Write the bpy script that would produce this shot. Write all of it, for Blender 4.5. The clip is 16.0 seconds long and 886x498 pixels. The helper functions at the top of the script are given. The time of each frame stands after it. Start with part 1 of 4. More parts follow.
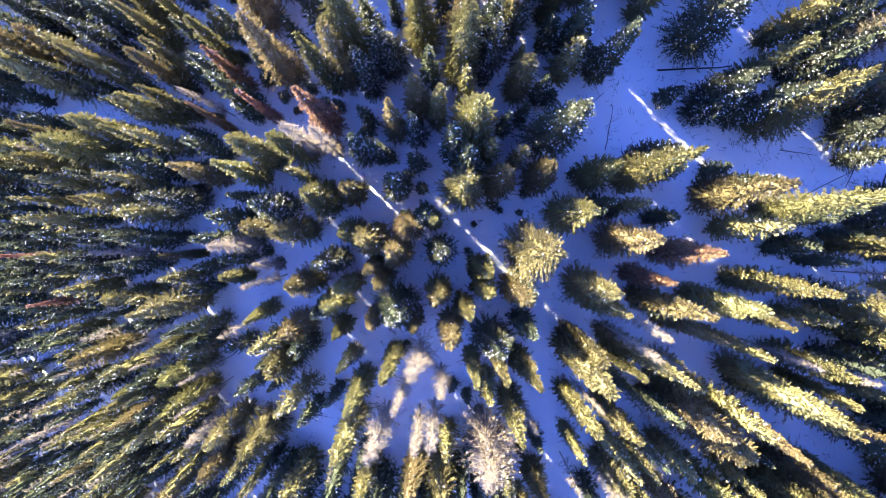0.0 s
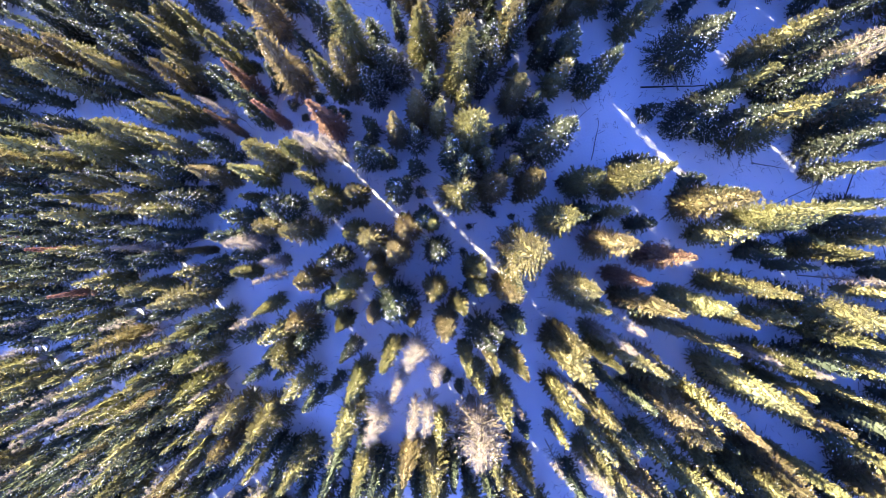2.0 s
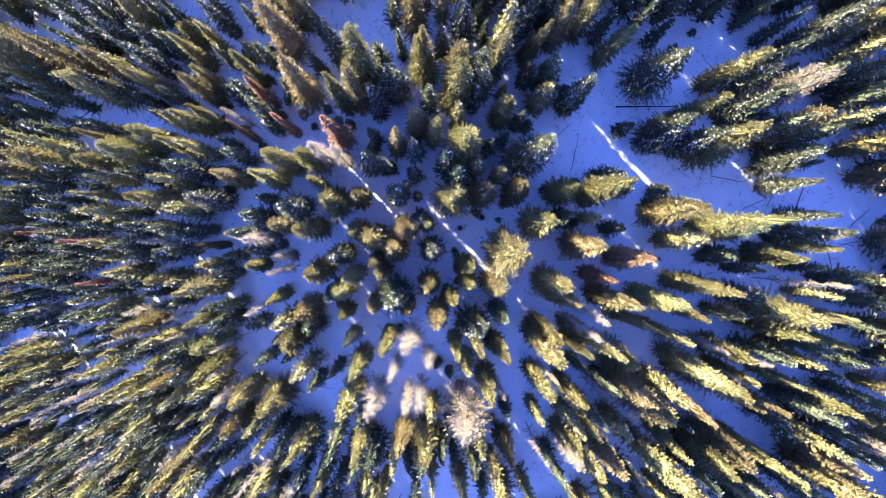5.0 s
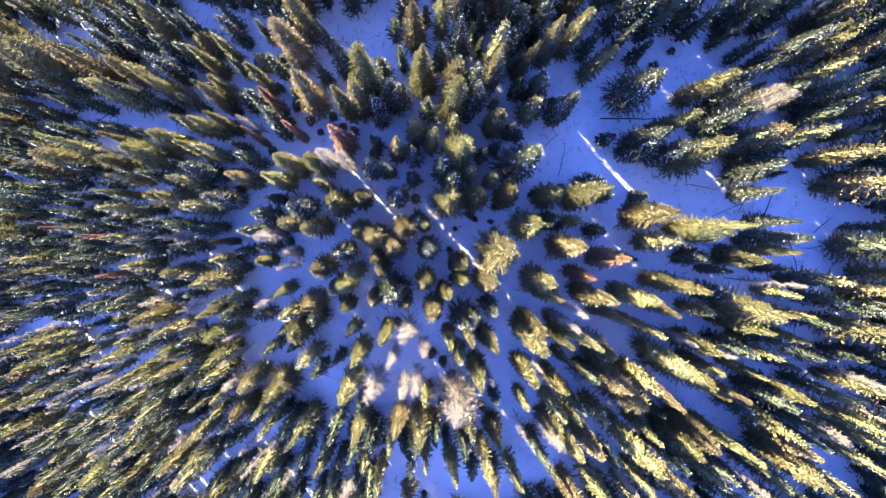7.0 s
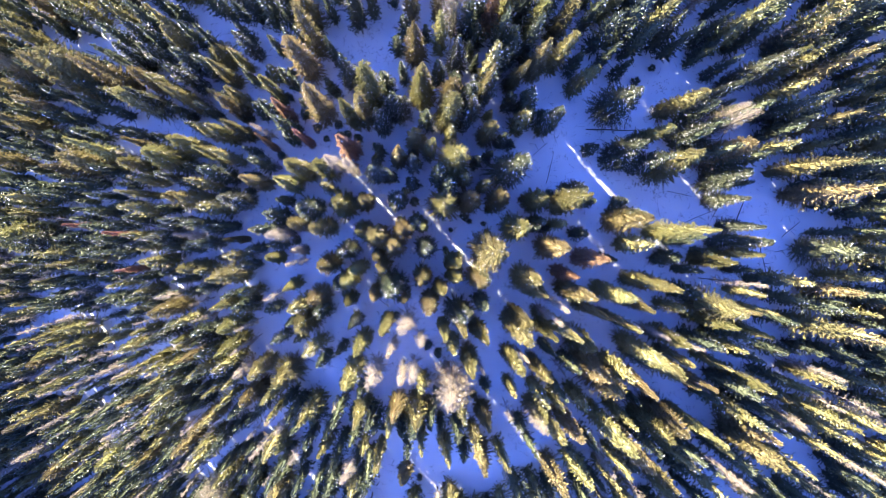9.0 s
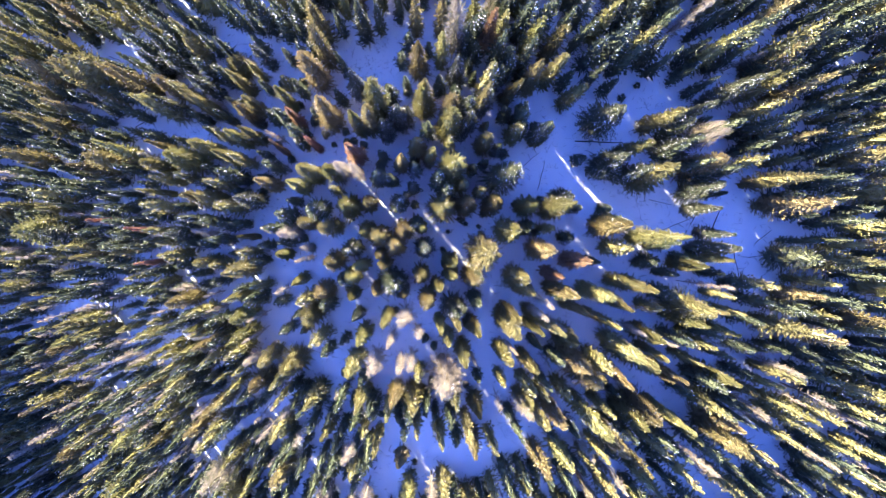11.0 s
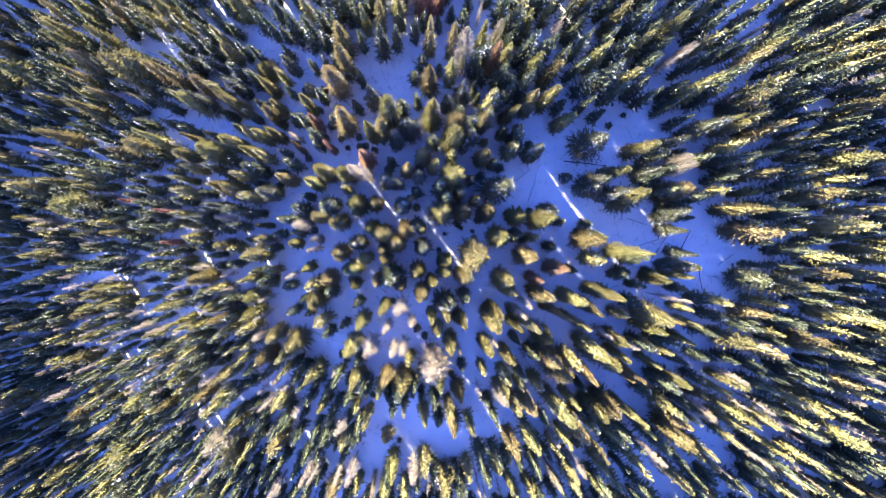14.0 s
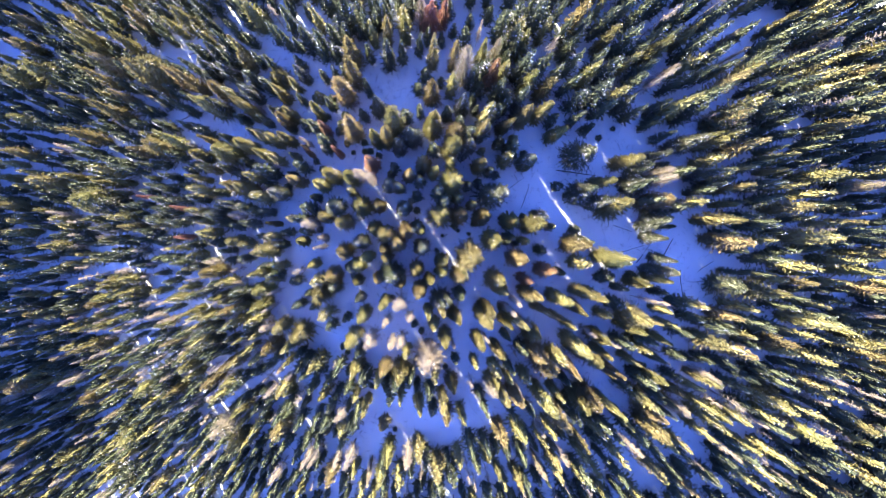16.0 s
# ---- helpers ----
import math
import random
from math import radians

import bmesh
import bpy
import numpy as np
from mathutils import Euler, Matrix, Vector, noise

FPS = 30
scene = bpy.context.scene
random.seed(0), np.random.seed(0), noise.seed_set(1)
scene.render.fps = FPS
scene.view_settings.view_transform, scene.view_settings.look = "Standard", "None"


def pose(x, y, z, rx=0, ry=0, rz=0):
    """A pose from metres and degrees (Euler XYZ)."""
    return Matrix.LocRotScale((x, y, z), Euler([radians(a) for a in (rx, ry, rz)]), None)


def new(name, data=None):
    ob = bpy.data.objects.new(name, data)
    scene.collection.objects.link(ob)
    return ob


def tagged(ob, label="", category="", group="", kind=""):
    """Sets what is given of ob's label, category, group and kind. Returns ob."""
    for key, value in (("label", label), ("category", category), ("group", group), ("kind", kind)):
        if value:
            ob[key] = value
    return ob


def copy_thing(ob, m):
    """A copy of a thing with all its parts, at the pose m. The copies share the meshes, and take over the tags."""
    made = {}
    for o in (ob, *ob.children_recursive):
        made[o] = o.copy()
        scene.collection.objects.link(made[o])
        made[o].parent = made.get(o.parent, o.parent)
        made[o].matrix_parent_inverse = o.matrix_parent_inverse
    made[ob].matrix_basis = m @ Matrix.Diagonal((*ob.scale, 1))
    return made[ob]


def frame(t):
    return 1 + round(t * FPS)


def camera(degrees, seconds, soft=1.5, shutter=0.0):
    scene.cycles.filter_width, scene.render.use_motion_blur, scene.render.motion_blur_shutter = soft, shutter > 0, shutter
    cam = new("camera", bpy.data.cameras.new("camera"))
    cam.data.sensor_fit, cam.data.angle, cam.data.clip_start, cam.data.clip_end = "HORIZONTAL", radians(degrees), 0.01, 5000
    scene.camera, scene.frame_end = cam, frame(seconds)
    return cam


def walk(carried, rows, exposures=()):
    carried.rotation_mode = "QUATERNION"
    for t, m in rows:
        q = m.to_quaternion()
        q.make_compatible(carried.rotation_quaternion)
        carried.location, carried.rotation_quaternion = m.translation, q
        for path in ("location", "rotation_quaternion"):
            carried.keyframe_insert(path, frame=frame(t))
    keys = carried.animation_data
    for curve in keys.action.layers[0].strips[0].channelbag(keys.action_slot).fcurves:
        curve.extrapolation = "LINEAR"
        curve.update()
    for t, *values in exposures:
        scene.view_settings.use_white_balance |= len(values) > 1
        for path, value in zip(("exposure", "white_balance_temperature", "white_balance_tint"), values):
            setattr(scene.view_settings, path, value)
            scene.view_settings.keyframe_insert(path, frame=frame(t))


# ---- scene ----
cam = camera(71.9, 16.0, soft=0.7)
METRES, EYE, TILT, LEAN, TURN = 36.0, 49.4, -91.5, 0.0, 0.0
ROWS = [
    (0.0, 0.0, 0.0, 0.0, 0.0, 0.0, -0.0),
    (0.5, -0.0018, -0.0245, -0.0002, -0.15, 0.01, -0.27),
    (1.0, -0.0044, -0.0488, 0.0004, -0.32, 0.02, -0.51),
    (1.5, -0.0062, -0.0731, 0.0009, -0.47, -0.01, -0.72),
    (2.0, -0.0071, -0.098, 0.0009, -0.6, -0.0, -0.9),
    (2.5, -0.0078, -0.1226, 0.0009, -0.72, 0.01, -1.12),
    (3.0, -0.0081, -0.1484, 0.0004, -0.83, 0.02, -1.33),
    (3.5, -0.009, -0.1743, 0.0001, -0.95, -0.01, -1.52),
    (4.0, -0.0098, -0.2002, 0.0, -1.07, -0.02, -1.68),
    (6.5, -0.0111, -0.3419, -0.0032, -1.52, 0.0, -2.58),
    (7.0, -0.0117, -0.3744, -0.0028, -1.62, -0.04, -2.76),
    (7.5, -0.0127, -0.4066, -0.0023, -1.71, -0.07, -2.88),
    (8.0, -0.0136, -0.4397, -0.0024, -1.78, -0.07, -3.02),
    (8.5, -0.0138, -0.4731, -0.0025, -1.86, -0.07, -3.17),
    (9.0, -0.0145, -0.5061, -0.0031, -1.94, -0.05, -3.36),
    (11.5, -0.0202, -0.6811, -0.0029, -2.23, -0.0, -5.03),
    (12.0, -0.0208, -0.717, -0.0032, -2.29, -0.0, -5.78),
    (12.5, -0.0214, -0.7534, -0.003, -2.33, 0.02, -6.58),
    (13.0, -0.0219, -0.7895, -0.003, -2.36, 0.03, -7.36),
    (13.5, -0.0228, -0.8247, -0.0031, -2.39, 0.03, -8.09),
    (14.0, -0.0233, -0.8593, -0.0036, -2.44, 0.08, -8.61),
    (14.5, -0.0237, -0.8941, -0.0033, -2.48, 0.08, -9.06),
    (15.0, -0.0242, -0.9296, -0.0034, -2.52, 0.11, -9.45),
    (15.5, -0.0248, -0.965, -0.0033, -2.56, 0.15, -9.76),
    (16.0, -0.026, -0.9994, -0.0035, -2.58, 0.19, -10.02),
]
walk(cam, [(t, pose(0, 0, EYE, TILT, LEAN, TURN) @ pose(METRES * x, METRES * y, METRES * z, 90 + pitch, roll, yaw)) for t, x, y, z, yaw, pitch, roll in ROWS])

# ---- sun, sky, exposure ----
SUN_AZ, SUN_EL = radians(135.0), radians(17.5)      # azimuth from +x, anticlockwise
SUN_WAY = Vector((math.cos(SUN_AZ) * math.cos(SUN_EL), math.sin(SUN_AZ) * math.cos(SUN_EL), math.sin(SUN_EL)))
world = bpy.data.worlds.new("winter_sky")
scene.world = world
world.use_nodes = True
wn, wl = world.node_tree.nodes, world.node_tree.links
sky = wn.new("ShaderNodeTexSky")
sky.sky_type, sky.sun_disc = "NISHITA", False
sky.sun_elevation, sky.sun_rotation = SUN_EL, radians(90.0) - SUN_AZ
sky.air_density, sky.dust_density, sky.ozone_density = 1.0, 0.1, 6.0
tint = wn.new("ShaderNodeVectorMath")      # the deep violet-blue of a high winter sky
tint.operation = "MULTIPLY"
tint.inputs[1].default_value = (0.86, 0.80, 1.52)
wl.new(sky.outputs[0], tint.inputs[0])
wl.new(tint.outputs[0], wn["Background"].inputs[0])
wn["Background"].inputs[1].default_value = 0.074
sun = new("sun", bpy.data.lights.new("sun", "SUN"))
sun.data.energy, sun.data.angle, sun.data.color = 5.0, radians(0.55), (1.0, 0.86, 0.60)
sun.matrix_world = Matrix.Translation((-60, 55, 60)) @ SUN_WAY.to_track_quat("Z", "Y").to_matrix().to_4x4()
scene.view_settings.exposure = 3.44


# ---- materials ----
def material(name):
    m = bpy.data.materials.new(name)
    m.use_nodes = True
    return m, m.node_tree.nodes, m.node_tree.links, m.node_tree.nodes["Principled BSDF"]


def ramp(nodes, stops):
    r = nodes.new("ShaderNodeValToRGB")
    while len(r.color_ramp.elements) < len(stops):
        r.color_ramp.elements.new(0.5)
    for e, (at, colour) in zip(r.color_ramp.elements, stops):
        e.position, e.color = at, (*colour, 1)
    return r


def foliage(name, dark, mid, pale, spread=0.42):
    """Needles: tufts differ among themselves, trees differ as wholes."""
    m, n, l, p = material(name)
    geo, info = n.new("ShaderNodeNewGeometry"), n.new("ShaderNodeObjectInfo")
    r = ramp(n, [(0.0, dark), (0.5, mid), (1.0, pale)])
    mix = n.new("ShaderNodeMath")
    mix.operation = "MULTIPLY_ADD"
    mix.inputs[1].default_value = 1.0 - spread
    sc = n.new("ShaderNodeMath")
    sc.operation = "MULTIPLY"
    sc.inputs[1].default_value = spread
    l.new(info.outputs["Random"], sc.inputs[0])
    l.new(geo.outputs["Random Per Island"], mix.inputs[0])
    l.new(sc.outputs[0], mix.inputs[2])
    l.new(mix.outputs[0], r.inputs[0])
    # each tree leans to its own hue, from yellow-green to tan
    hue, own, far_own, full_own = n.new("ShaderNodeHueSaturation"), n.new("ShaderNodeMath"), n.new("ShaderNodeMath"), n.new("ShaderNodeMath")
    own.operation, own.inputs[1].default_value = "MULTIPLY", 7.31
    far_own.operation = "FRACT"
    full_own.operation, full_own.inputs[1].default_value, full_own.inputs[2].default_value = "MULTIPLY_ADD", 0.055, 0.472
    l.new(info.outputs["Random"], own.inputs[0])
    l.new(own.outputs[0], far_own.inputs[0])
    l.new(far_own.outputs[0], full_own.inputs[0])
    l.new(full_own.outputs[0], hue.inputs["Hue"])
    l.new(r.outputs[0], hue.inputs["Color"])
    l.new(hue.outputs[0], p.inputs["Base Color"])
    p.inputs["Roughness"].default_value = 0.65
    p.inputs["Specular IOR Level"].default_value = 0.25
    # needles let some of the sun through
    glow, both = n.new("ShaderNodeBsdfTranslucent"), n.new("ShaderNodeMixShader")
    both.inputs[0].default_value = 0.24
    l.new(hue.outputs[0], glow.inputs["Color"])
    l.new(p.outputs[0], both.inputs[1])
    l.new(glow.outputs[0], both.inputs[2])
    l.new(both.outputs[0], n["Material Output"].inputs["Surface"])
    return m


def bark(name, a, b, scale):
    m, n, l, p = material(name)
    tex = n.new("ShaderNodeTexNoise")
    tex.inputs["Scale"].default_value, tex.inputs["Detail"].default_value = scale, 6
    r = ramp(n, [(0.3, a), (0.7, b)])
    co = n.new("ShaderNodeTexCoord")
    l.new(co.outputs["Object"], tex.inputs["Vector"])
    l.new(tex.outputs["Fac"], r.inputs[0])
    l.new(r.outputs[0], p.inputs["Base Color"])
    bump = n.new("ShaderNodeBump")
    bump.inputs["Strength"].default_value, bump.inputs["Distance"].default_value = 0.6, 0.02
    l.new(tex.outputs["Fac"], bump.inputs["Height"])
    l.new(bump.outputs[0], p.inputs["Normal"])
    p.inputs["Roughness"].default_value = 0.9
    return m


def snow_material(name, lo, hi):
    m, n, l, p = material(name)
    co = n.new("ShaderNodeTexCoord")
    big, fine = n.new("ShaderNodeTexNoise"), n.new("ShaderNodeTexNoise")
    big.inputs["Scale"].default_value, big.inputs["Detail"].default_value = 0.35, 5
    fine.inputs["Scale"].default_value, fine.inputs["Detail"].default_value = 5.0, 8
    for tex in (big, fine):
        l.new(co.outputs["Object"], tex.inputs["Vector"])
    r = ramp(n, [(0.3, lo), (0.7, hi)])
    l.new(big.outputs["Fac"], r.inputs[0])
    l.new(r.outputs[0], p.inputs["Base Color"])
    bump = n.new("ShaderNodeBump")
    bump.inputs["Strength"].default_value, bump.inputs["Distance"].default_value = 0.5, 0.06
    l.new(fine.outputs["Fac"], bump.inputs["Height"])
    l.new(bump.outputs[0], p.inputs["Normal"])
    p.inputs["Roughness"].default_value = 0.75
    p.inputs["Specular IOR Level"].default_value = 0.2
    return m


SNOW = snow_material("ground_snow", (0.78, 0.81, 0.86), (0.86, 0.88, 0.91))
CLUMP = snow_material("clinging_snow", (0.80, 0.82, 0.86), (0.88, 0.89, 0.91))
OLIVE = foliage("olive_needles", (0.074, 0.072, 0.034), (0.182, 0.166, 0.072), (0.34, 0.305, 0.16))
# olive's darker, bluer twin: shade from neighbours is put into this green
SHADE_GREEN = foliage("shaded_green_needles", (0.036, 0.048, 0.040), (0.074, 0.088, 0.058), (0.155, 0.164, 0.092))
RUST = foliage("rust_needles", (0.13, 0.075, 0.05), (0.25, 0.145, 0.10), (0.40, 0.27, 0.19))
STRAW = foliage("straw_needles", (0.11, 0.095, 0.06), (0.19, 0.17, 0.11), (0.28, 0.25, 0.175))
BARK = bark("brown_bark", (0.05, 0.037, 0.028), (0.14, 0.105, 0.08), 9.0)
GREY = bark("weathered_wood", (0.15, 0.13, 0.12), (0.34, 0.31, 0.29), 7.0)
PALE = bark("bleached_twigs", (0.145, 0.122, 0.095), (0.28, 0.243, 0.19), 5.0)
LOGWOOD = bark("wet_log_bark", (0.018, 0.016, 0.016), (0.06, 0.05, 0.045), 6.0)


# ---- mesh helpers ----
def mesh_of(name, verts, faces, mat):
    me = bpy.data.meshes.new(name)
    me.from_pydata([tuple(v) for v in verts], [], [tuple(f) for f in faces])
    me.materials.append(mat)
    me.update()
    return me


def slope(x, y):
    """Height of the hillside, without its small mounds: it falls away to the west and south-west."""
    u, v = max(-60.0, min(60.0, x)) / 30.0, max(-45.0, min(45.0, y)) / 30.0
    return 1.59 + 6.08 * u + 2.61 * v + -2.83 * u * u + -2.79 * u * v + -2.31 * v * v


def lumps(x, y):
    v = 0.28 * noise.noise((x * 0.16, y * 0.16, 3.0)) + 0.10 * noise.noise((x * 0.55, y * 0.55, 9.0))
    return v + 0.035 * noise.noise((x * 1.7, y * 1.7, 5.0))


def ground_at(x, y):
    return slope(x, y) + lumps(x, y)


def rod(verts, faces, a, b, ra, rb, sides=5):
    """A tapered rod from a to b, appended to verts and faces."""
    a, b = Vector(a), Vector(b)
    q = (b - a).to_track_quat("Z", "Y")
    first = len(verts)
    for c, r in ((a, ra), (b, rb)):
        for k in range(sides):
            w = 2 * math.pi * k / sides
            verts.append(c + q @ Vector((r * math.cos(w), r * math.sin(w), 0)))
    for k in range(sides):
        n = (k + 1) % sides
        faces.append((first + k, first + n, first + sides + n, first + sides + k))
    faces.append(tuple(range(first + sides, first + 2 * sides)))


def tuft(verts, faces, c, way, length, width, rng):
    """A thin twig spray: one narrow blade along way."""
    side = way.cross(Vector((rng.uniform(-1, 1), rng.uniform(-1, 1), rng.uniform(-1, 1))))
    if side.length < 1e-3:
        side = Vector((1, 0, 0))
    side.normalize()
    i, low = len(verts), c - way * length * 0.4
    verts += [low + side * width, c + way * length * 0.6, low - side * width]
    faces.append((i, i + 1, i + 2))


def brush(verts, faces, c, way, length, width, rng, face=Vector((0, 0, 1))):
    """A needle-clad twig: a pointed blade along way, its flat side towards face, more or less."""
    side = way.cross(face + Vector((rng.uniform(-1.1, 1.1), rng.uniform(-1.1, 1.1), rng.uniform(-0.7, 0.7))))
    if side.length < 1e-3:
        side = Vector((1, 0, 0))
    side.normalize()
    i = len(verts)
    mid = c - way * length * 0.08 + Vector((0, 0, width * rng.uniform(0.1, 0.5)))
    verts += [c - way * length * 0.5, mid + side * width, c + way * length * 0.5, mid - side * width]
    faces.append((i, i + 1, i + 2, i + 3))


def snow_fleck(verts, faces, c, s, rng):
    """A small cake of snow that clings to a twig."""
    j, turn, long = len(verts), rng.uniform(0, 3.14), rng.uniform(1.0, 1.9)
    for k in range(5):
        w = turn + k * 1.2566
        reach = s * rng.uniform(0.7, 1.1)
        x, y = math.cos(w - turn) * reach * long, math.sin(w - turn) * reach
        verts.append(c + Vector((x * math.cos(turn) - y * math.sin(turn), x * math.sin(turn) + y * math.cos(turn), -0.3 * s)))
    verts.append(c + Vector((0, 0, 0.5 * s)))
    faces += [(j + k, j + (k + 1) % 5, j + 5) for k in range(5)]


def conifer_meshes(seed, full, shape, levels, boughs, blades, size, foot=0.07, mat=None, snow_share=0.05, h=12.0, thick=0.12, limbs=True, core=0.46, flake=0.045):
    """Trunk, crown and clinging snow of a conifer of height h and crown radius full; shape: how the crown narrows upward."""
    rng = random.Random(seed)
    tv, tf, cv, cf, sv, sf = [], [], [], [], [], []
    lean = Vector((rng.uniform(-0.15, 0.15), rng.uniform(-0.15, 0.15), 0))
    axis = lambda u: lean * u * u * 1.5 + Vector((0, 0, h * u))  # noqa: E731
    for k in range(6):
        rod(tv, tf, axis(k / 6), axis((k + 1) / 6), thick * (1 - k / 6.3), thick * (1 - (k + 1) / 6.3), 6)
    bulge = [rng.uniform(0.78, 1.2) for _ in range(14)]
    lop = [rng.uniform(0.8, 1.18) for _ in range(8)]
    profile = lambda v: (1 - v) ** shape * min(1.0, 0.66 + v * 1.3) * full * bulge[int(v * 13.9)]  # noqa: E731
    for i in range(levels):
        v = min(0.985, max(0.0, (i + rng.uniform(-0.35, 0.35)) / levels))
        u = foot + (1 - foot) * v
        reach = max(0.10, profile(v) - 0.12 * size) + 0.04
        count = max(3, round(boughs * (0.45 + 0.6 * reach)))
        for k in range(count):
            if rng.random() < 0.10:
                continue
            w = 2 * math.pi * (k + rng.uniform(-0.3, 0.3)) / count + i * 2.4
            length = reach * rng.uniform(0.62, 1.12) * lop[int((w % (2 * math.pi)) / 0.7855) % 8]
            rise = 0.75 * v - 0.30 + rng.uniform(-0.12, 0.16)
            out = Vector((math.cos(w), math.sin(w), rise)).normalized()
            root = axis(u)
            if limbs and length > 0.45 and k % 2 == 0:
                rod(tv, tf, root, root + out * length * 0.85, 0.024, 0.008, 3)
            # twigs alternate along the bough and crowd its upturned end
            n = max(2, round(blades * (0.35 + 0.65 * min(1.0, length))))
            for j in range(n):
                d = length * (0.40 + 0.62 * (j + rng.uniform(0.2, 0.8)) / n)
                end = d / max(length, 0.01)
                swing = (1 if j % 2 else -1) * rng.uniform(0.25, 1.0) * (1.25 - 0.7 * end)
                # every other twig stands up like a candle, its needles turned outward
                upright = 0.9 if j % 4 > 1 else 0.0
                way = Vector((math.cos(w + swing), math.sin(w + swing), rise + 0.18 + 0.45 * end + rng.uniform(-0.2, 0.5) + 1.6 * upright)).normalized()
                face = Vector((math.cos(w) * upright, math.sin(w) * upright, 1.0 - 0.6 * upright))
                big = size * rng.uniform(0.75, 1.3)
                c = root + out * d - Vector((0, 0, 0.10 * d * d)) + way * big * 0.35 + Vector((rng.gauss(0, 0.035), rng.gauss(0, 0.035), rng.gauss(0, 0.05)))
                brush(cv, cf, c, way, big, big * rng.uniform(0.13, 0.20), rng, face)
                # flecks follow the light: a quarter as many sunward, where they would glare
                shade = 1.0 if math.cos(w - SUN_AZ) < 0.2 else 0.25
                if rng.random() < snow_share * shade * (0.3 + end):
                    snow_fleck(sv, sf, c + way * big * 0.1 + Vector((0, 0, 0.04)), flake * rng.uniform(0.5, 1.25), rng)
    # the close, needle-packed heart round the trunk
    first, sides, rings = len(cv), 9, 16
    for i in range(rings):
        v = i / (rings - 1)
        reach = core * profile(min(v, 0.999)) + 0.02
        for k in range(sides):
            w = 2 * math.pi * (k + 0.5 * i) / sides
            cv.append(axis(foot + (0.97 - foot) * v) + Vector((math.cos(w), math.sin(w), 0)) * reach * rng.uniform(0.5, 1.4))
    for i in range(rings - 1):
        for k in range(sides):
            n = (k + 1) % sides
            cf.append((first + i * sides + k, first + i * sides + n, first + (i + 1) * sides + n, first + (i + 1) * sides + k))
    for k in range(7):
        brush(cv, cf, axis(1.0) - Vector((0, 0, 0.10 * k)), Vector((rng.uniform(-0.35, 0.35), rng.uniform(-0.35, 0.35), 1)).normalized(), 0.4, 0.05, rng)
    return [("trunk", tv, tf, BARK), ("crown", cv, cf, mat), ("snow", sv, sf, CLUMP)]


def snag_meshes(seed, twigs, reach, sprays=6, thick=0.075, fine=0.010, mat=None):
    """A dead, bare conifer 12 m high: grey trunk and a plume of brittle twigs."""
    rng = random.Random(seed)
    tv, tf, bv, bf = [], [], [], []
    h = 12.0
    bend = Vector((rng.uniform(-0.3, 0.3), rng.uniform(-0.3, 0.3), 0))
    axis = lambda u: bend * u * u + Vector((0, 0, h * u))  # noqa: E731
    for k in range(6):
        rod(tv, tf, axis(k / 6), axis((k + 1) / 6), thick * (1 - k / 6.4), thick * (1 - (k + 1) / 6.4), 6)
    for i in range(twigs):
        u = 0.99 - 0.80 * rng.random() ** 1.2
        w = rng.uniform(0, 2 * math.pi)
        length = reach * (0.12 + 0.95 * (1 - u) ** 0.75) * rng.uniform(0.45, 1.1)
        rise = rng.uniform(-0.35, 0.3)
        out = Vector((math.cos(w), math.sin(w), rise)).normalized()
        a = axis(u)
        rod(bv, bf, a, a + out * length, fine * 1.4, fine * 0.4, 3)
        for _ in range(sprays):
            s = rng.uniform(0.25, 1.0)
            swing = w + rng.uniform(-1.1, 1.1)
            g = Vector((math.cos(swing), math.sin(swing), rise + rng.uniform(-0.4, 0.4))).normalized()
            tuft(bv, bf, a + out * length * s, g, rng.uniform(0.2, 0.45), fine * 1.3, rng)
    return [("trunk", tv, tf, GREY), ("crown", bv, bf, mat or PALE)]


def dry_meshes(seed, full):
    """A dying pine: its pale limbs show between thin, bleached needles."""
    trunk, crown, snow = conifer_meshes(seed, full, 0.6, 40, 8, 12, 0.17, mat=STRAW, snow_share=0.02, core=0.2)
    bare = snag_meshes(seed + 5, 330, full * 1.25, 9, 0.1, 0.008)
    return [trunk, crown, ("branchwork", bare[1][1], bare[1][2], PALE), snow]


def prototype(name, pieces):
    root = new(name)
    root.empty_display_size = 0.3
    for pname, v, f, mat in pieces:
        ob = new(pname, mesh_of(pname, v, f, mat))
        ob.parent = root
        if pname == "snow":
            ob["kind"] = "stuff"
    return root


def forest_rng(x, y):
    return random.Random(round(x * 97) * 7919 + round(y * 89))


# ---- ground ----
def build_ground():
    xs = np.concatenate([[-2600, -900, -350, -180, -125], np.arange(-96, 84.1, 0.6), [120, 180, 350, 900, 2600]])
    ys = np.concatenate([[-2600, -900, -350, -180, -100], np.arange(-78, 66.1, 0.6), [100, 180, 350, 900, 2600]])
    verts = [(x, y, ground_at(x, y)) for y in ys for x in xs]
    n = len(xs)
    faces = [(j * n + i, j * n + i + 1, (j + 1) * n + i + 1, (j + 1) * n + i) for j in range(len(ys) - 1) for i in range(n - 1)]
    me = mesh_of("ground", verts, faces, SNOW)
    me.polygons.foreach_set("use_smooth", [True] * len(faces))
    return tagged(new("ground", me), "deep untrodden snow on a gentle forest hillside", "snow ground", kind="structure")


build_ground()

# ---- tree kinds ----
FULL = dict(levels=48, boughs=10, blades=36, size=0.165, flake=0.034)
OUTER = dict(levels=38, boughs=8, blades=16, size=0.25, flake=0.038)
SIZES = (0.7, 1.05, 1.5, 2.0)


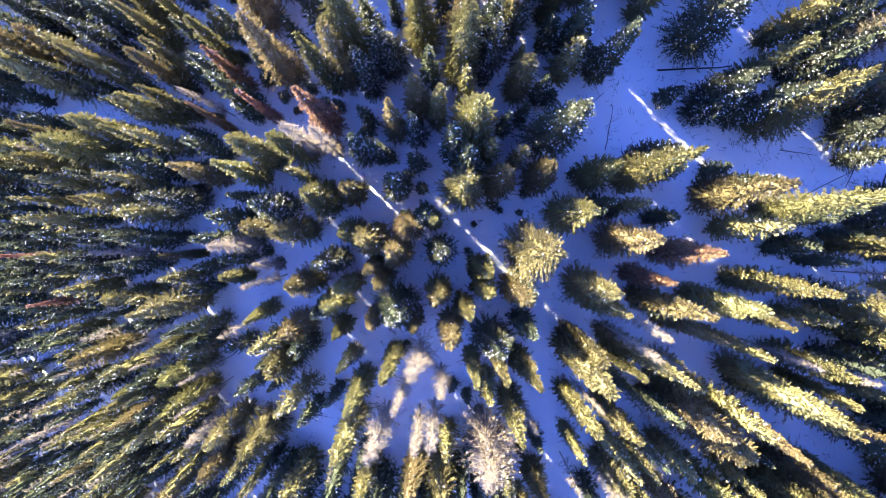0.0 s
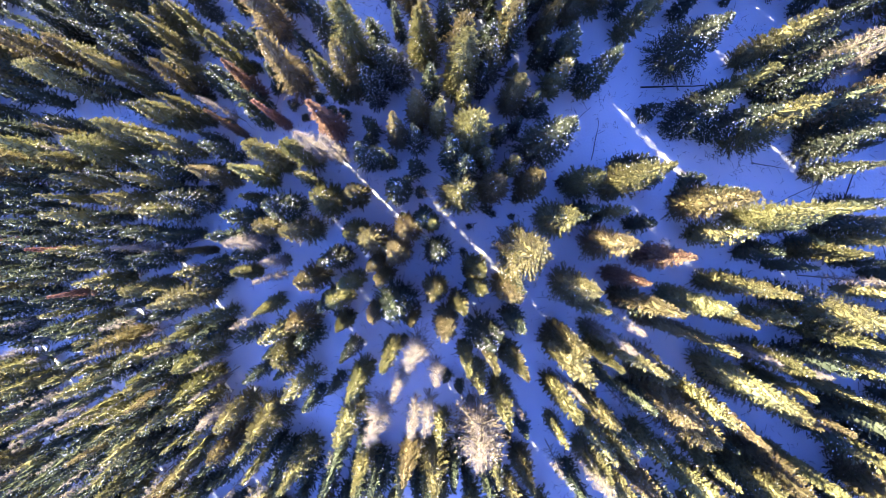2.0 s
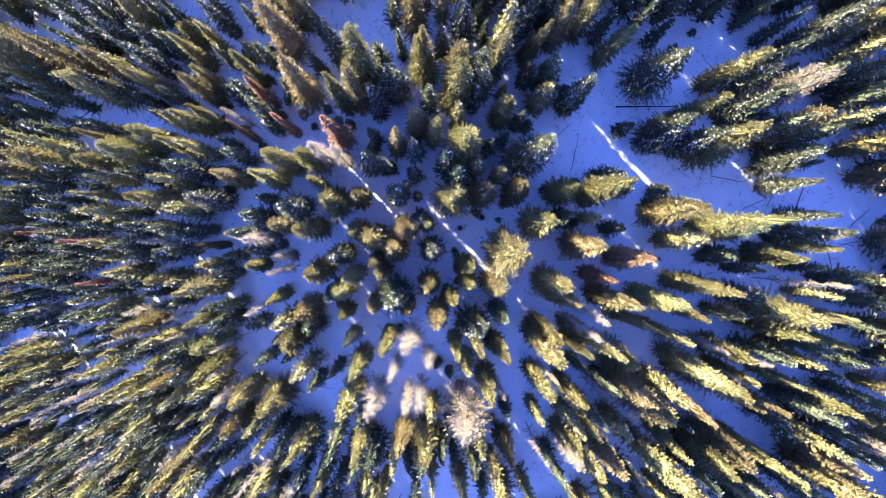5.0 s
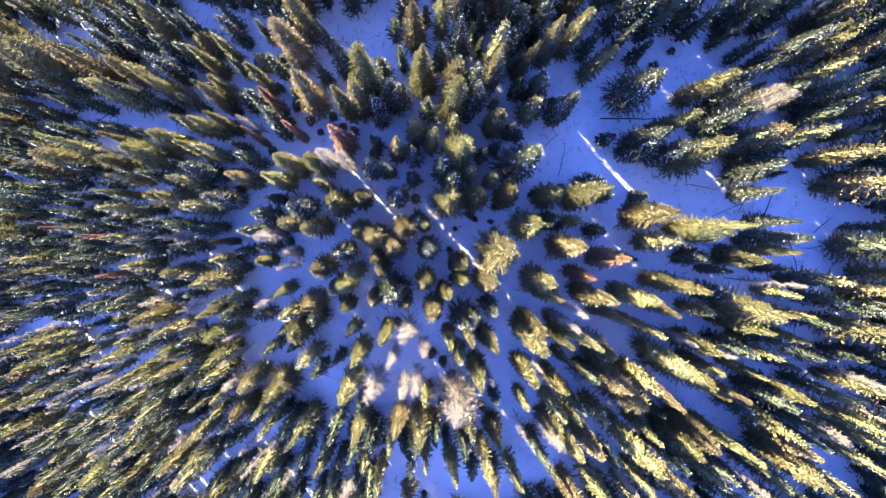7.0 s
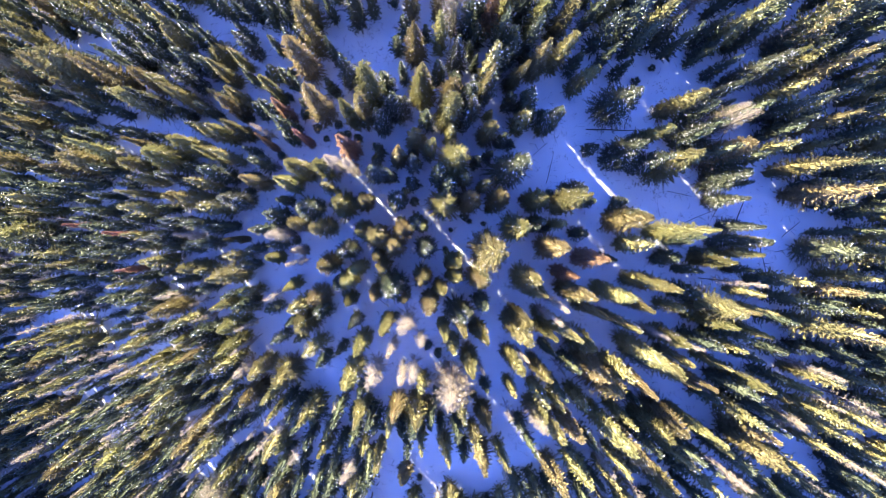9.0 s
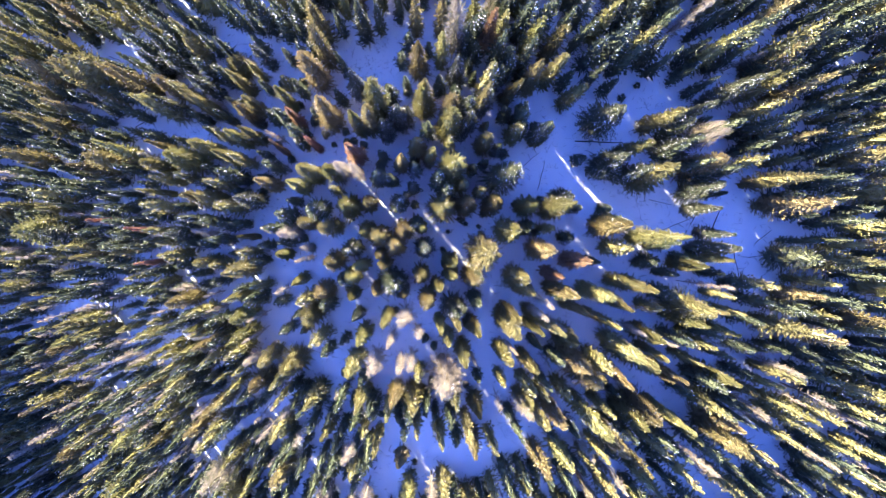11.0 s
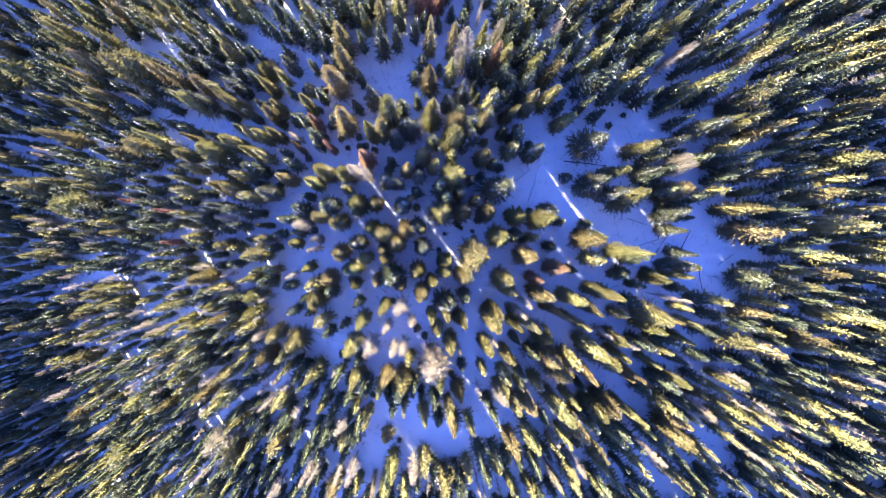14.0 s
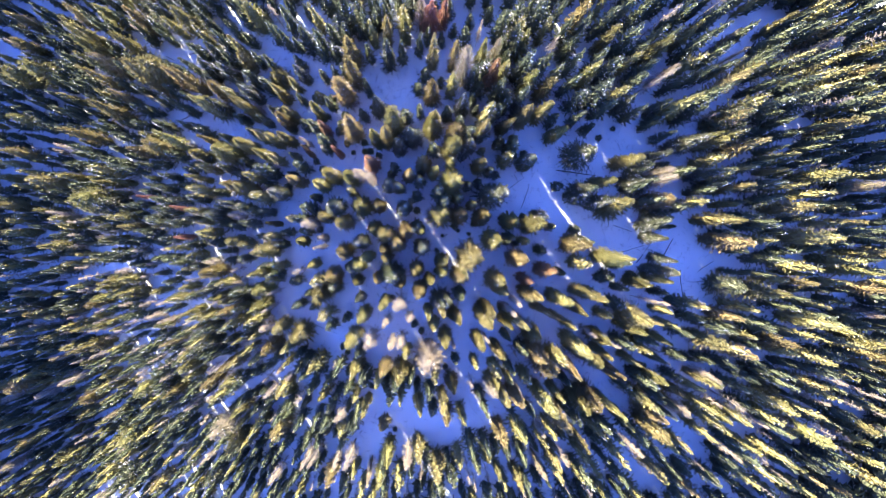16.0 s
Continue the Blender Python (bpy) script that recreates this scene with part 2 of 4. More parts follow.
def stand(name, seed, mat, shapes, share, detail):
    """Prototypes of one kind: for each crown radius, some of different taper."""
    return {r: [prototype(name, conifer_meshes(seed + 10 * i + k, r, s, mat=mat, snow_share=share, **detail)) for k, s in enumerate(shapes)] for i, r in enumerate(SIZES)}


SPRUCE = stand("spruce_tree", 100, OLIVE, (0.45, 0.82, 0.6), 0.010, FULL)
SPRUCE_FAR = stand("spruce_tree", 200, OLIVE, (0.45, 0.82, 0.6), 0.016, OUTER)
FIR = stand("fir_tree", 300, SHADE_GREEN, (0.65, 0.9), 0.062, FULL)
FIR_FAR = stand("fir_tree", 400, SHADE_GREEN, (0.65, 0.9), 0.075, OUTER)
RED = stand("dead_red_pine", 500, RUST, (0.8,), 0.006, FULL)
DRY = [prototype("dying_pine", dry_meshes(61 + k, 2.0)) for k in range(2)]
SNAG = [prototype("dead_tree", snag_meshes(71 + k, 280, 1.05)) for k in range(4)]
used_protos = set()


def plant(protos, x, y, height, width, label, category, group, tall=12.0, radius=1.0):
    rng = forest_rng(x, y)
    if isinstance(protos, dict):
        radius = min(protos, key=lambda q: abs(math.log(q / (width * 0.5))))
        protos = protos[radius]
    proto = protos[rng.randrange(len(protos))]
    r = width * 0.5 / radius
    m = pose(x, y, ground_at(x, y) - 0.15, rng.uniform(-1.2, 1.2), rng.uniform(-1.2, 1.2), rng.uniform(-35, 35)) @ Matrix.Diagonal((r, r, (height + 0.15) / tall, 1))
    if proto.name not in used_protos:
        used_protos.add(proto.name)
        proto.matrix_basis = m
        ob = proto
    else:
        keep = proto.matrix_basis.copy()
        proto.matrix_basis = Matrix.Identity(4)
        ob = copy_thing(proto, m)
        proto.matrix_basis = keep
        ob.matrix_basis = m
    size = "tall" if height > 14 else "short" if height < 8 else "mid-height"
    return tagged(ob, size + " " + label, category, group)


def drop_unused(stands):
    """Prototypes that no tree took."""
    for protos in stands:
        for root in [p for some in (protos.values() if isinstance(protos, dict) else [protos]) for p in some]:
            if root.name not in used_protos:
                for ob in (*root.children, root):
                    bpy.data.objects.remove(ob)


def near_middle(x, y):
    return abs(x) < 34 and abs(y) < 19


def spruce(x, y, height, width):
    plant(SPRUCE if near_middle(x, y) else SPRUCE_FAR, x, y, height, width, "slender olive-green spruce in deep snow", "conifer tree", "olive-green spruces")


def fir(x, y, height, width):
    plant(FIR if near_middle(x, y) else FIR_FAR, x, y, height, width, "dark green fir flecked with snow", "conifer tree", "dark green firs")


def red_pine(x, y, height, width):
    plant(RED, x, y, height, width, "dead pine with rust-red needles", "dead conifer", "rust-red pines")


def dry_pine(x, y, height, width):
    plant(DRY, x, y, height, width, "dying pine with pale straw-coloured needles", "dying conifer", "straw-coloured pines", radius=2.0)


def snag(x, y, height, width):
    plant(SNAG, x, y, height, width, "bare grey dead tree with brittle twigs", "dead tree", "bare grey snags")


# olive-green spruces, some western ones swapped for shade-darkened firs: place, height, crown width
spruce(-68.97, -48.35, 9.9, 1.93)
spruce(27.08, 20.69, 15.8, 2.50)
spruce(32.86, 24.90, 14.6, 2.50)
spruce(34.37, 20.80, 13.5, 2.50)
spruce(35.87, 17.56, 14.1, 2.50)
spruce(-50.01, -27.26, 16.1, 2.50)
fir(-62.17, -47.82, 14.8, 2.50)
spruce(-0.94, -26.72, 6.4, 2.50)
spruce(-21.57, -35.93, 6.4, 2.50)
spruce(3.98, -28.18, 10.7, 2.50)
spruce(-67.95, -39.81, 12.1, 5.01)
spruce(-66.48, -6.81, 11.0, 3.05)
fir(-66.14, -19.74, 9.9, 2.61)
spruce(-65.78, -50.67, 12.3, 2.89)
spruce(-65.76, 22.06, 10.2, 3.23)
spruce(-65.59, 13.57, 11.2, 3.94)
spruce(-64.95, 1.96, 12.0, 2.96)
spruce(-64.69, 6.93, 11.0, 3.33)
spruce(-64.64, 18.30, 10.4, 2.86)
fir(-64.23, -23.64, 11.3, 3.23)
spruce(-63.96, -25.13, 11.1, 4.13)
spruce(-63.47, -15.17, 10.1, 1.99)
spruce(-61.87, 14.93, 12.1, 5.99)
fir(-61.77, -9.42, 11.0, 2.52)
spruce(-61.15, -6.68, 10.8, 2.49)
spruce(-60.65, -1.76, 12.3, 5.17)
fir(-58.20, -15.99, 13.1, 3.38)
spruce(-57.87, -11.72, 13.1, 3.33)
spruce(-57.69, -52.29, 12.4, 5.06)
spruce(-56.70, 23.55, 10.3, 2.27)
spruce(-51.22, 19.83, 15.1, 2.95)
fir(-55.79, -9.74, 13.5, 3.52)
spruce(-51.85, 6.08, 16.0, 3.04)
spruce(-50.65, 18.11, 15.2, 4.52)
spruce(-54.03, -25.70, 10.8, 2.11)
spruce(-49.06, 14.38, 15.4, 2.13)
spruce(-53.14, -38.50, 10.1, 3.65)
fir(-51.84, -24.85, 9.9, 2.77)
spruce(-50.62, -3.30, 13.1, 5.26)
spruce(-50.23, 23.92, 10.6, 3.42)
spruce(-49.81, -19.46, 10.9, 2.60)
spruce(-46.98, 9.84, 16.0, 3.60)
fir(-49.33, -7.44, 10.8, 2.88)
spruce(-48.97, -18.61, 11.0, 2.59)
spruce(-45.26, 19.17, 14.2, 3.23)
spruce(-48.42, 16.56, 12.6, 4.18)
spruce(-48.38, -0.43, 11.1, 2.58)
fir(-47.78, -3.30, 11.3, 5.01)
spruce(-47.08, -22.37, 12.1, 2.00)
spruce(-46.52, 12.49, 10.6, 2.25)
spruce(-45.90, -15.00, 12.3, 3.05)
fir(-45.09, -11.26, 12.2, 2.65)
spruce(-44.73, 23.20, 12.0, 3.32)
spruce(-43.50, -14.38, 10.4, 2.30)
spruce(-43.25, -42.46, 12.1, 6.57)
fir(-43.25, -49.91, 11.7, 4.92)
spruce(-43.16, -6.17, 11.1, 2.17)
spruce(-42.55, -16.21, 12.6, 2.30)
spruce(-42.43, 15.88, 13.8, 3.62)
spruce(-41.30, 5.33, 12.5, 3.19)
fir(-45.20, -38.06, 9.0, 3.80)
spruce(-40.18, 16.14, 13.2, 5.25)
spruce(-40.02, 14.12, 10.8, 2.55)
spruce(-38.81, 5.83, 12.8, 3.65)
spruce(-38.76, -31.01, 12.2, 3.87)
spruce(-37.00, 15.76, 13.4, 2.30)
spruce(-36.91, 23.59, 12.0, 3.88)
spruce(-36.37, -48.36, 10.7, 3.34)
spruce(-36.02, 6.85, 15.2, 2.46)
fir(-34.91, -37.43, 11.4, 3.82)
spruce(-34.79, -22.48, 10.5, 1.65)
spruce(-34.57, 15.19, 14.6, 2.30)
spruce(-33.96, -30.51, 10.5, 2.52)
fir(-33.50, -33.14, 11.0, 2.45)
spruce(-32.74, 5.93, 10.8, 2.12)
spruce(-31.04, 12.57, 13.0, 3.15)
spruce(-31.02, -24.84, 11.5, 2.61)
spruce(-30.96, 14.96, 10.8, 2.30)
spruce(-30.81, 7.86, 12.8, 1.62)
spruce(-28.85, 20.63, 11.2, 1.67)
spruce(-28.44, -9.87, 12.2, 2.80)
spruce(-28.26, 6.72, 12.3, 3.95)
fir(-28.09, -20.63, 11.2, 2.84)
spruce(-27.93, 19.18, 9.8, 3.19)
spruce(-27.50, -13.56, 8.7, 1.82)
spruce(-27.31, -26.96, 11.5, 2.32)
spruce(-27.28, 13.44, 11.7, 2.00)
spruce(-27.08, 24.94, 11.9, 3.94)
fir(-26.66, -0.16, 12.7, 1.63)
spruce(-26.38, 2.38, 12.0, 3.56)
spruce(-25.91, -5.00, 10.3, 1.98)
spruce(-25.83, 8.10, 12.1, 2.65)
spruce(-25.72, 12.62, 12.5, 2.51)
fir(-25.63, -42.45, 11.4, 3.11)
spruce(-25.32, -13.49, 11.4, 1.57)
spruce(-25.30, -15.02, 12.1, 1.96)
fir(-25.00, -19.76, 8.2, 1.84)
spruce(-24.94, -23.37, 11.3, 2.49)
spruce(-24.81, 2.09, 12.4, 3.88)
fir(-23.88, -2.39, 12.2, 1.87)
spruce(-23.71, -22.28, 10.5, 2.30)
spruce(-23.29, 18.09, 6.1, 3.67)
spruce(-22.93, 7.11, 12.3, 2.21)
spruce(-22.44, -29.95, 10.1, 3.21)
fir(-22.30, -24.86, 11.5, 1.98)
spruce(-22.19, -34.92, 11.5, 3.76)
spruce(-22.00, 15.52, 11.2, 2.18)
spruce(-21.91, 9.39, 11.5, 2.25)
spruce(-20.86, -8.49, 12.2, 1.99)
spruce(-20.86, 11.86, 12.0, 1.80)
spruce(-20.84, -10.98, 11.2, 2.68)
spruce(-20.67, -13.37, 11.9, 2.94)
spruce(-20.64, -5.37, 14.5, 3.40)
spruce(-20.50, -1.73, 9.3, 1.01)
spruce(-20.19, 12.95, 10.8, 1.69)
spruce(-20.15, 9.71, 11.4, 1.93)
spruce(-18.40, -18.91, 10.5, 3.28)
spruce(-18.04, 4.47, 11.3, 2.17)
spruce(-17.50, -15.61, 11.8, 2.30)
spruce(-16.30, -3.55, 7.7, 1.69)
spruce(-15.52, -30.65, 10.5, 3.39)
spruce(-16.47, 13.70, 10.6, 1.56)
spruce(-15.60, -23.69, 13.0, 2.57)
spruce(-15.52, -25.38, 7.5, 2.30)
spruce(-14.57, -16.11, 10.4, 3.72)
spruce(-14.54, 4.54, 12.9, 2.45)
spruce(-14.32, -6.20, 8.8, 1.90)
spruce(-13.33, 16.69, 14.1, 3.45)
spruce(-12.42, 18.83, 15.7, 2.48)
spruce(-13.27, 21.58, 13.2, 3.95)
spruce(-13.07, 5.89, 12.8, 2.76)
spruce(-12.43, -9.93, 8.8, 3.71)
spruce(-11.55, 12.10, 15.3, 3.39)
spruce(-11.32, -19.23, 12.9, 3.07)
spruce(-10.96, 24.38, 11.7, 1.56)
spruce(-10.51, 0.29, 12.3, 2.54)
spruce(-10.49, 6.17, 11.9, 2.63)
spruce(-10.03, -3.48, 11.5, 2.72)
spruce(-9.82, -23.43, 10.4, 2.34)
spruce(-9.29, 24.78, 12.1, 1.86)
spruce(-8.78, 2.72, 10.8, 3.44)
spruce(-8.14, 11.25, 14.1, 2.09)
spruce(-8.11, -5.17, 9.7, 2.30)
spruce(-7.90, -7.31, 7.5, 2.01)
spruce(-7.15, 11.70, 14.5, 2.30)
spruce(-7.02, -3.92, 9.9, 2.15)
spruce(-6.99, 25.34, 12.2, 2.06)
spruce(-6.92, -14.65, 12.7, 2.73)
spruce(-6.86, -34.55, 12.1, 2.75)
spruce(-6.48, 13.43, 17.2, 3.63)
spruce(-6.80, 3.03, 10.0, 2.49)
spruce(-6.22, -11.43, 13.0, 2.64)
spruce(-5.94, -18.81, 11.7, 2.37)
spruce(-5.17, -6.22, 8.1, 1.83)
spruce(-5.05, -2.35, 11.8, 1.70)
spruce(-4.50, -3.30, 9.9, 2.12)
spruce(-3.75, -23.63, 11.7, 1.48)
spruce(-3.73, -9.01, 12.3, 1.57)
spruce(-3.46, 7.58, 13.6, 2.26)
spruce(-3.05, 22.61, 13.7, 2.20)
spruce(-2.87, -19.59, 12.0, 1.95)
spruce(-2.51, 0.53, 9.3, 2.69)
spruce(-2.15, -18.21, 11.8, 2.56)
spruce(-2.27, 18.22, 13.2, 3.61)
spruce(-1.50, 14.36, 13.2, 3.57)
spruce(-1.38, 13.90, 12.5, 3.61)
spruce(-0.75, 0.98, 12.1, 1.65)
spruce(-0.49, 8.35, 12.6, 1.73)
spruce(-0.42, 22.67, 13.3, 1.81)
spruce(-0.15, -33.41, 11.0, 2.44)
spruce(-0.06, -17.68, 13.0, 2.78)
spruce(0.02, 19.23, 12.8, 2.00)
spruce(0.30, -29.29, 12.8, 2.73)
spruce(0.56, -6.57, 10.9, 2.48)
spruce(1.06, 11.62, 16.9, 3.09)
spruce(1.39, 3.18, 11.3, 3.66)
spruce(1.33, 13.26, 13.9, 3.47)
spruce(1.49, -5.28, 11.4, 2.00)
spruce(1.94, 7.51, 13.7, 3.80)
spruce(2.15, -9.23, 10.7, 1.69)
spruce(2.70, -2.42, 10.8, 2.35)
spruce(2.99, -21.85, 11.7, 2.06)
spruce(3.01, 23.71, 12.1, 2.22)
spruce(3.63, -8.44, 13.4, 1.70)
spruce(4.50, 14.28, 14.8, 2.30)
spruce(4.85, -12.01, 14.3, 2.62)
spruce(4.94, -3.94, 11.7, 2.30)
spruce(5.24, 10.26, 11.0, 2.53)
spruce(5.47, -9.19, 11.7, 2.30)
spruce(5.87, -1.25, 14.8, 4.53)
spruce(5.93, -20.14, 12.3, 1.68)
spruce(6.00, 22.20, 12.2, 2.60)
spruce(6.87, -18.28, 9.0, 2.41)
spruce(7.01, -29.95, 12.3, 3.85)
spruce(7.05, -22.09, 11.3, 2.65)
spruce(7.27, 15.63, 11.8, 2.10)
spruce(7.84, 25.57, 12.3, 2.82)
spruce(8.39, 1.29, 12.9, 3.27)
spruce(8.83, -8.07, 16.0, 2.47)
spruce(8.87, -11.55, 13.3, 1.91)
spruce(9.33, 16.90, 13.0, 2.94)
spruce(9.17, -7.60, 12.0, 2.45)
spruce(8.96, 21.13, 13.0, 2.46)
spruce(9.61, -3.60, 13.2, 3.02)
spruce(10.42, -4.52, 12.8, 2.61)
spruce(10.96, 11.65, 10.9, 2.30)
spruce(11.26, 20.76, 12.3, 2.79)
spruce(11.26, 17.75, 12.4, 2.17)
spruce(11.46, -12.33, 11.3, 1.92)
spruce(11.78, -7.23, 10.4, 1.72)
spruce(11.79, -16.83, 10.5, 2.30)
spruce(11.83, -0.39, 13.6, 2.97)
spruce(11.94, -8.68, 10.5, 1.62)
spruce(13.15, -26.83, 7.3, 2.66)
spruce(12.52, -7.86, 15.6, 2.30)
spruce(12.66, 3.74, 16.7, 3.06)
spruce(12.96, -17.82, 11.7, 2.04)
spruce(13.64, 15.82, 10.6, 2.14)
spruce(13.80, 30.64, 11.7, 2.83)
spruce(13.86, -4.33, 14.9, 2.30)
spruce(13.96, -22.99, 11.8, 2.89)
spruce(14.35, -27.78, 11.1, 1.57)
spruce(14.76, -17.53, 11.1, 2.30)
spruce(15.50, -9.48, 10.2, 3.00)
spruce(15.69, -6.04, 11.7, 1.85)
spruce(16.07, -11.66, 12.6, 3.39)
spruce(16.15, -22.14, 11.8, 2.87)
spruce(16.06, 23.29, 13.7, 2.94)
spruce(17.29, -28.58, 11.0, 1.87)
spruce(17.47, -16.69, 16.6, 2.35)
spruce(17.53, -4.42, 12.3, 2.30)
spruce(17.63, 28.14, 12.1, 2.51)
spruce(17.63, -13.07, 11.7, 3.68)
spruce(17.82, -6.83, 9.5, 1.28)
spruce(18.36, 2.53, 13.7, 3.03)
spruce(20.14, -18.82, 14.3, 2.47)
spruce(20.17, 10.78, 11.8, 1.99)
spruce(20.34, -5.19, 9.9, 2.11)
spruce(20.40, -3.27, 12.1, 2.00)
spruce(20.42, -9.39, 14.4, 2.63)
spruce(20.80, -24.25, 12.1, 2.54)
spruce(20.95, -12.82, 11.4, 2.20)
spruce(21.82, -3.25, 11.6, 2.36)
spruce(22.08, 7.91, 14.3, 4.99)
spruce(22.13, 1.60, 17.1, 2.65)
spruce(22.49, -16.84, 12.3, 3.39)
spruce(22.58, -10.98, 12.6, 2.85)
spruce(22.68, 13.79, 12.3, 2.30)
spruce(23.49, -8.36, 10.8, 2.30)
spruce(23.58, -21.71, 11.3, 1.81)
spruce(23.59, -16.25, 11.5, 3.70)
spruce(23.60, 27.50, 13.4, 4.40)
spruce(24.36, -10.04, 10.0, 1.32)
spruce(25.50, -11.79, 11.7, 1.50)
spruce(25.79, -16.27, 14.2, 1.69)
spruce(25.93, -12.69, 8.6, 1.07)
spruce(26.79, -6.24, 12.0, 2.19)
spruce(27.03, -4.96, 13.4, 3.71)
spruce(27.14, 9.52, 12.4, 3.20)
spruce(27.23, -0.87, 10.2, 2.07)
spruce(28.02, 30.77, 11.9, 2.24)
spruce(28.32, -5.05, 12.6, 2.13)
spruce(28.56, -17.99, 10.2, 1.62)
spruce(29.33, 0.27, 10.2, 2.30)
spruce(30.03, 1.20, 10.1, 2.30)
spruce(30.09, -6.98, 11.0, 2.30)
spruce(30.74, -11.93, 12.0, 1.97)
spruce(31.29, 18.06, 12.3, 2.30)
spruce(31.35, -16.41, 12.1, 2.30)
spruce(31.86, -17.88, 12.7, 3.08)
spruce(33.30, -23.34, 11.2, 2.80)
spruce(34.43, -13.44, 7.8, 2.61)
spruce(34.58, 8.53, 14.3, 2.75)
spruce(35.21, 26.81, 13.2, 3.06)
spruce(35.98, -12.39, 9.6, 1.45)
spruce(36.06, 12.67, 12.5, 2.02)
spruce(36.25, 6.26, 14.3, 2.95)
spruce(36.36, -6.25, 12.6, 2.75)
spruce(37.30, -11.21, 10.6, 1.73)
spruce(38.44, -25.21, 10.0, 2.22)
spruce(38.53, -2.86, 10.4, 2.17)
spruce(40.01, -15.25, 9.9, 2.47)
spruce(40.31, -7.03, 11.9, 2.37)
spruce(40.44, 35.42, 10.7, 1.48)
spruce(42.00, -15.18, 10.6, 2.67)
spruce(41.68, 0.84, 13.6, 4.14)
spruce(47.46, -11.51, 6.0, 3.07)
spruce(43.97, 11.67, 12.7, 3.01)
spruce(44.49, -22.32, 10.4, 2.40)
spruce(44.65, -4.94, 12.3, 3.56)
spruce(44.65, -18.57, 10.1, 1.40)
spruce(46.32, 35.87, 12.7, 2.99)
spruce(46.69, 2.73, 11.3, 1.80)
spruce(47.30, -12.87, 11.1, 3.66)
spruce(47.30, 16.59, 13.2, 3.05)
spruce(47.48, 8.67, 14.3, 3.98)
spruce(48.43, 39.32, 11.5, 2.73)
spruce(48.58, -1.86, 14.2, 3.55)
spruce(48.84, 32.46, 10.2, 2.36)
spruce(49.43, 0.39, 10.5, 1.41)
spruce(49.72, 23.59, 13.3, 2.90)
spruce(50.09, -9.42, 10.9, 2.39)
spruce(50.15, 13.26, 10.3, 2.46)
spruce(50.15, -6.15, 11.9, 2.79)
spruce(51.15, -20.23, 8.6, 2.06)
spruce(51.44, -15.54, 12.6, 2.58)
spruce(51.64, -22.72, 10.7, 2.01)
spruce(52.26, 31.30, 11.7, 2.58)
spruce(52.53, -21.10, 10.5, 1.41)
spruce(52.84, 28.96, 11.2, 2.57)
spruce(53.20, 11.33, 10.2, 2.26)
spruce(53.83, 5.41, 13.4, 2.62)
spruce(54.92, 35.70, 10.2, 3.09)
spruce(56.80, 8.09, 10.1, 2.27)
spruce(57.08, -22.06, 9.4, 2.23)
spruce(57.17, 3.52, 10.2, 2.26)
spruce(58.22, -2.98, 10.2, 2.86)
spruce(58.45, -15.67, 9.8, 1.83)
spruce(58.53, -4.71, 10.1, 2.45)
spruce(59.02, -13.70, 10.1, 2.64)
spruce(59.32, -11.13, 10.4, 2.23)
spruce(60.50, -20.16, 11.2, 2.43)

# dark firs, needles darkened for shade, some middle ones made spruces for sunlit tops: place, height, crown width
fir(-59.81, -24.72, 11.2, 3.34)
fir(-55.41, -21.84, 10.2, 2.99)
fir(-42.22, 24.73, 10.2, 3.30)
fir(-33.91, 23.44, 10.9, 2.72)
fir(-32.99, 17.59, 9.9, 2.68)
fir(-32.75, 16.30, 9.3, 1.85)
fir(-31.91, 19.75, 10.6, 2.92)
fir(-31.38, 15.14, 10.2, 2.08)
fir(-30.52, 12.70, 11.9, 2.30)
fir(-30.30, -22.51, 10.2, 2.31)
fir(-29.94, 17.53, 10.5, 2.24)
fir(-29.32, -1.90, 10.3, 2.82)
fir(-29.29, -13.03, 10.4, 2.45)
fir(-28.32, 4.54, 9.6, 1.58)
fir(-26.15, 15.04, 11.8, 2.47)
fir(-24.54, -13.08, 10.6, 2.14)
fir(-22.32, 24.79, 10.7, 2.17)
fir(-20.25, 2.57, 12.8, 2.79)
fir(-19.49, 18.53, 10.2, 1.97)
fir(-19.52, 22.72, 11.4, 3.64)
spruce(-13.46, 0.50, 10.7, 2.15)
fir(-12.37, 2.00, 11.8, 3.27)
spruce(-11.12, -7.17, 10.2, 3.01)
fir(-8.48, 21.73, 12.1, 3.04)
fir(-8.80, -5.34, 10.8, 2.47)
fir(-8.73, 15.43, 13.7, 2.60)
spruce(-8.32, -2.13, 10.3, 1.76)
fir(-8.00, -1.94, 10.9, 2.44)
fir(-7.11, -9.47, 9.7, 1.79)
fir(-7.00, 22.81, 11.1, 1.86)
spruce(-6.67, 0.11, 10.5, 2.65)
fir(-5.73, 5.96, 12.3, 2.56)
spruce(-5.20, -0.45, 10.5, 3.33)
fir(-5.20, 11.00, 11.8, 2.60)
fir(-4.97, -36.24, 9.7, 2.30)
fir(-4.16, 12.32, 11.3, 2.54)
fir(-3.32, 3.48, 10.8, 2.48)
fir(-3.68, 12.76, 8.5, 3.52)
spruce(-3.36, -1.32, 10.5, 2.96)
fir(-3.35, -5.27, 11.0, 4.45)
spruce(-2.27, -6.48, 10.1, 2.07)
fir(-1.88, 7.13, 12.1, 1.97)
spruce(-1.70, 9.36, 11.3, 2.76)
fir(-1.36, 1.44, 10.4, 2.24)
spruce(-0.29, -4.15, 10.4, 2.59)
fir(-0.25, -1.22, 10.4, 2.92)
fir(1.72, 17.28, 12.5, 2.60)
spruce(2.92, -3.79, 10.2, 2.11)
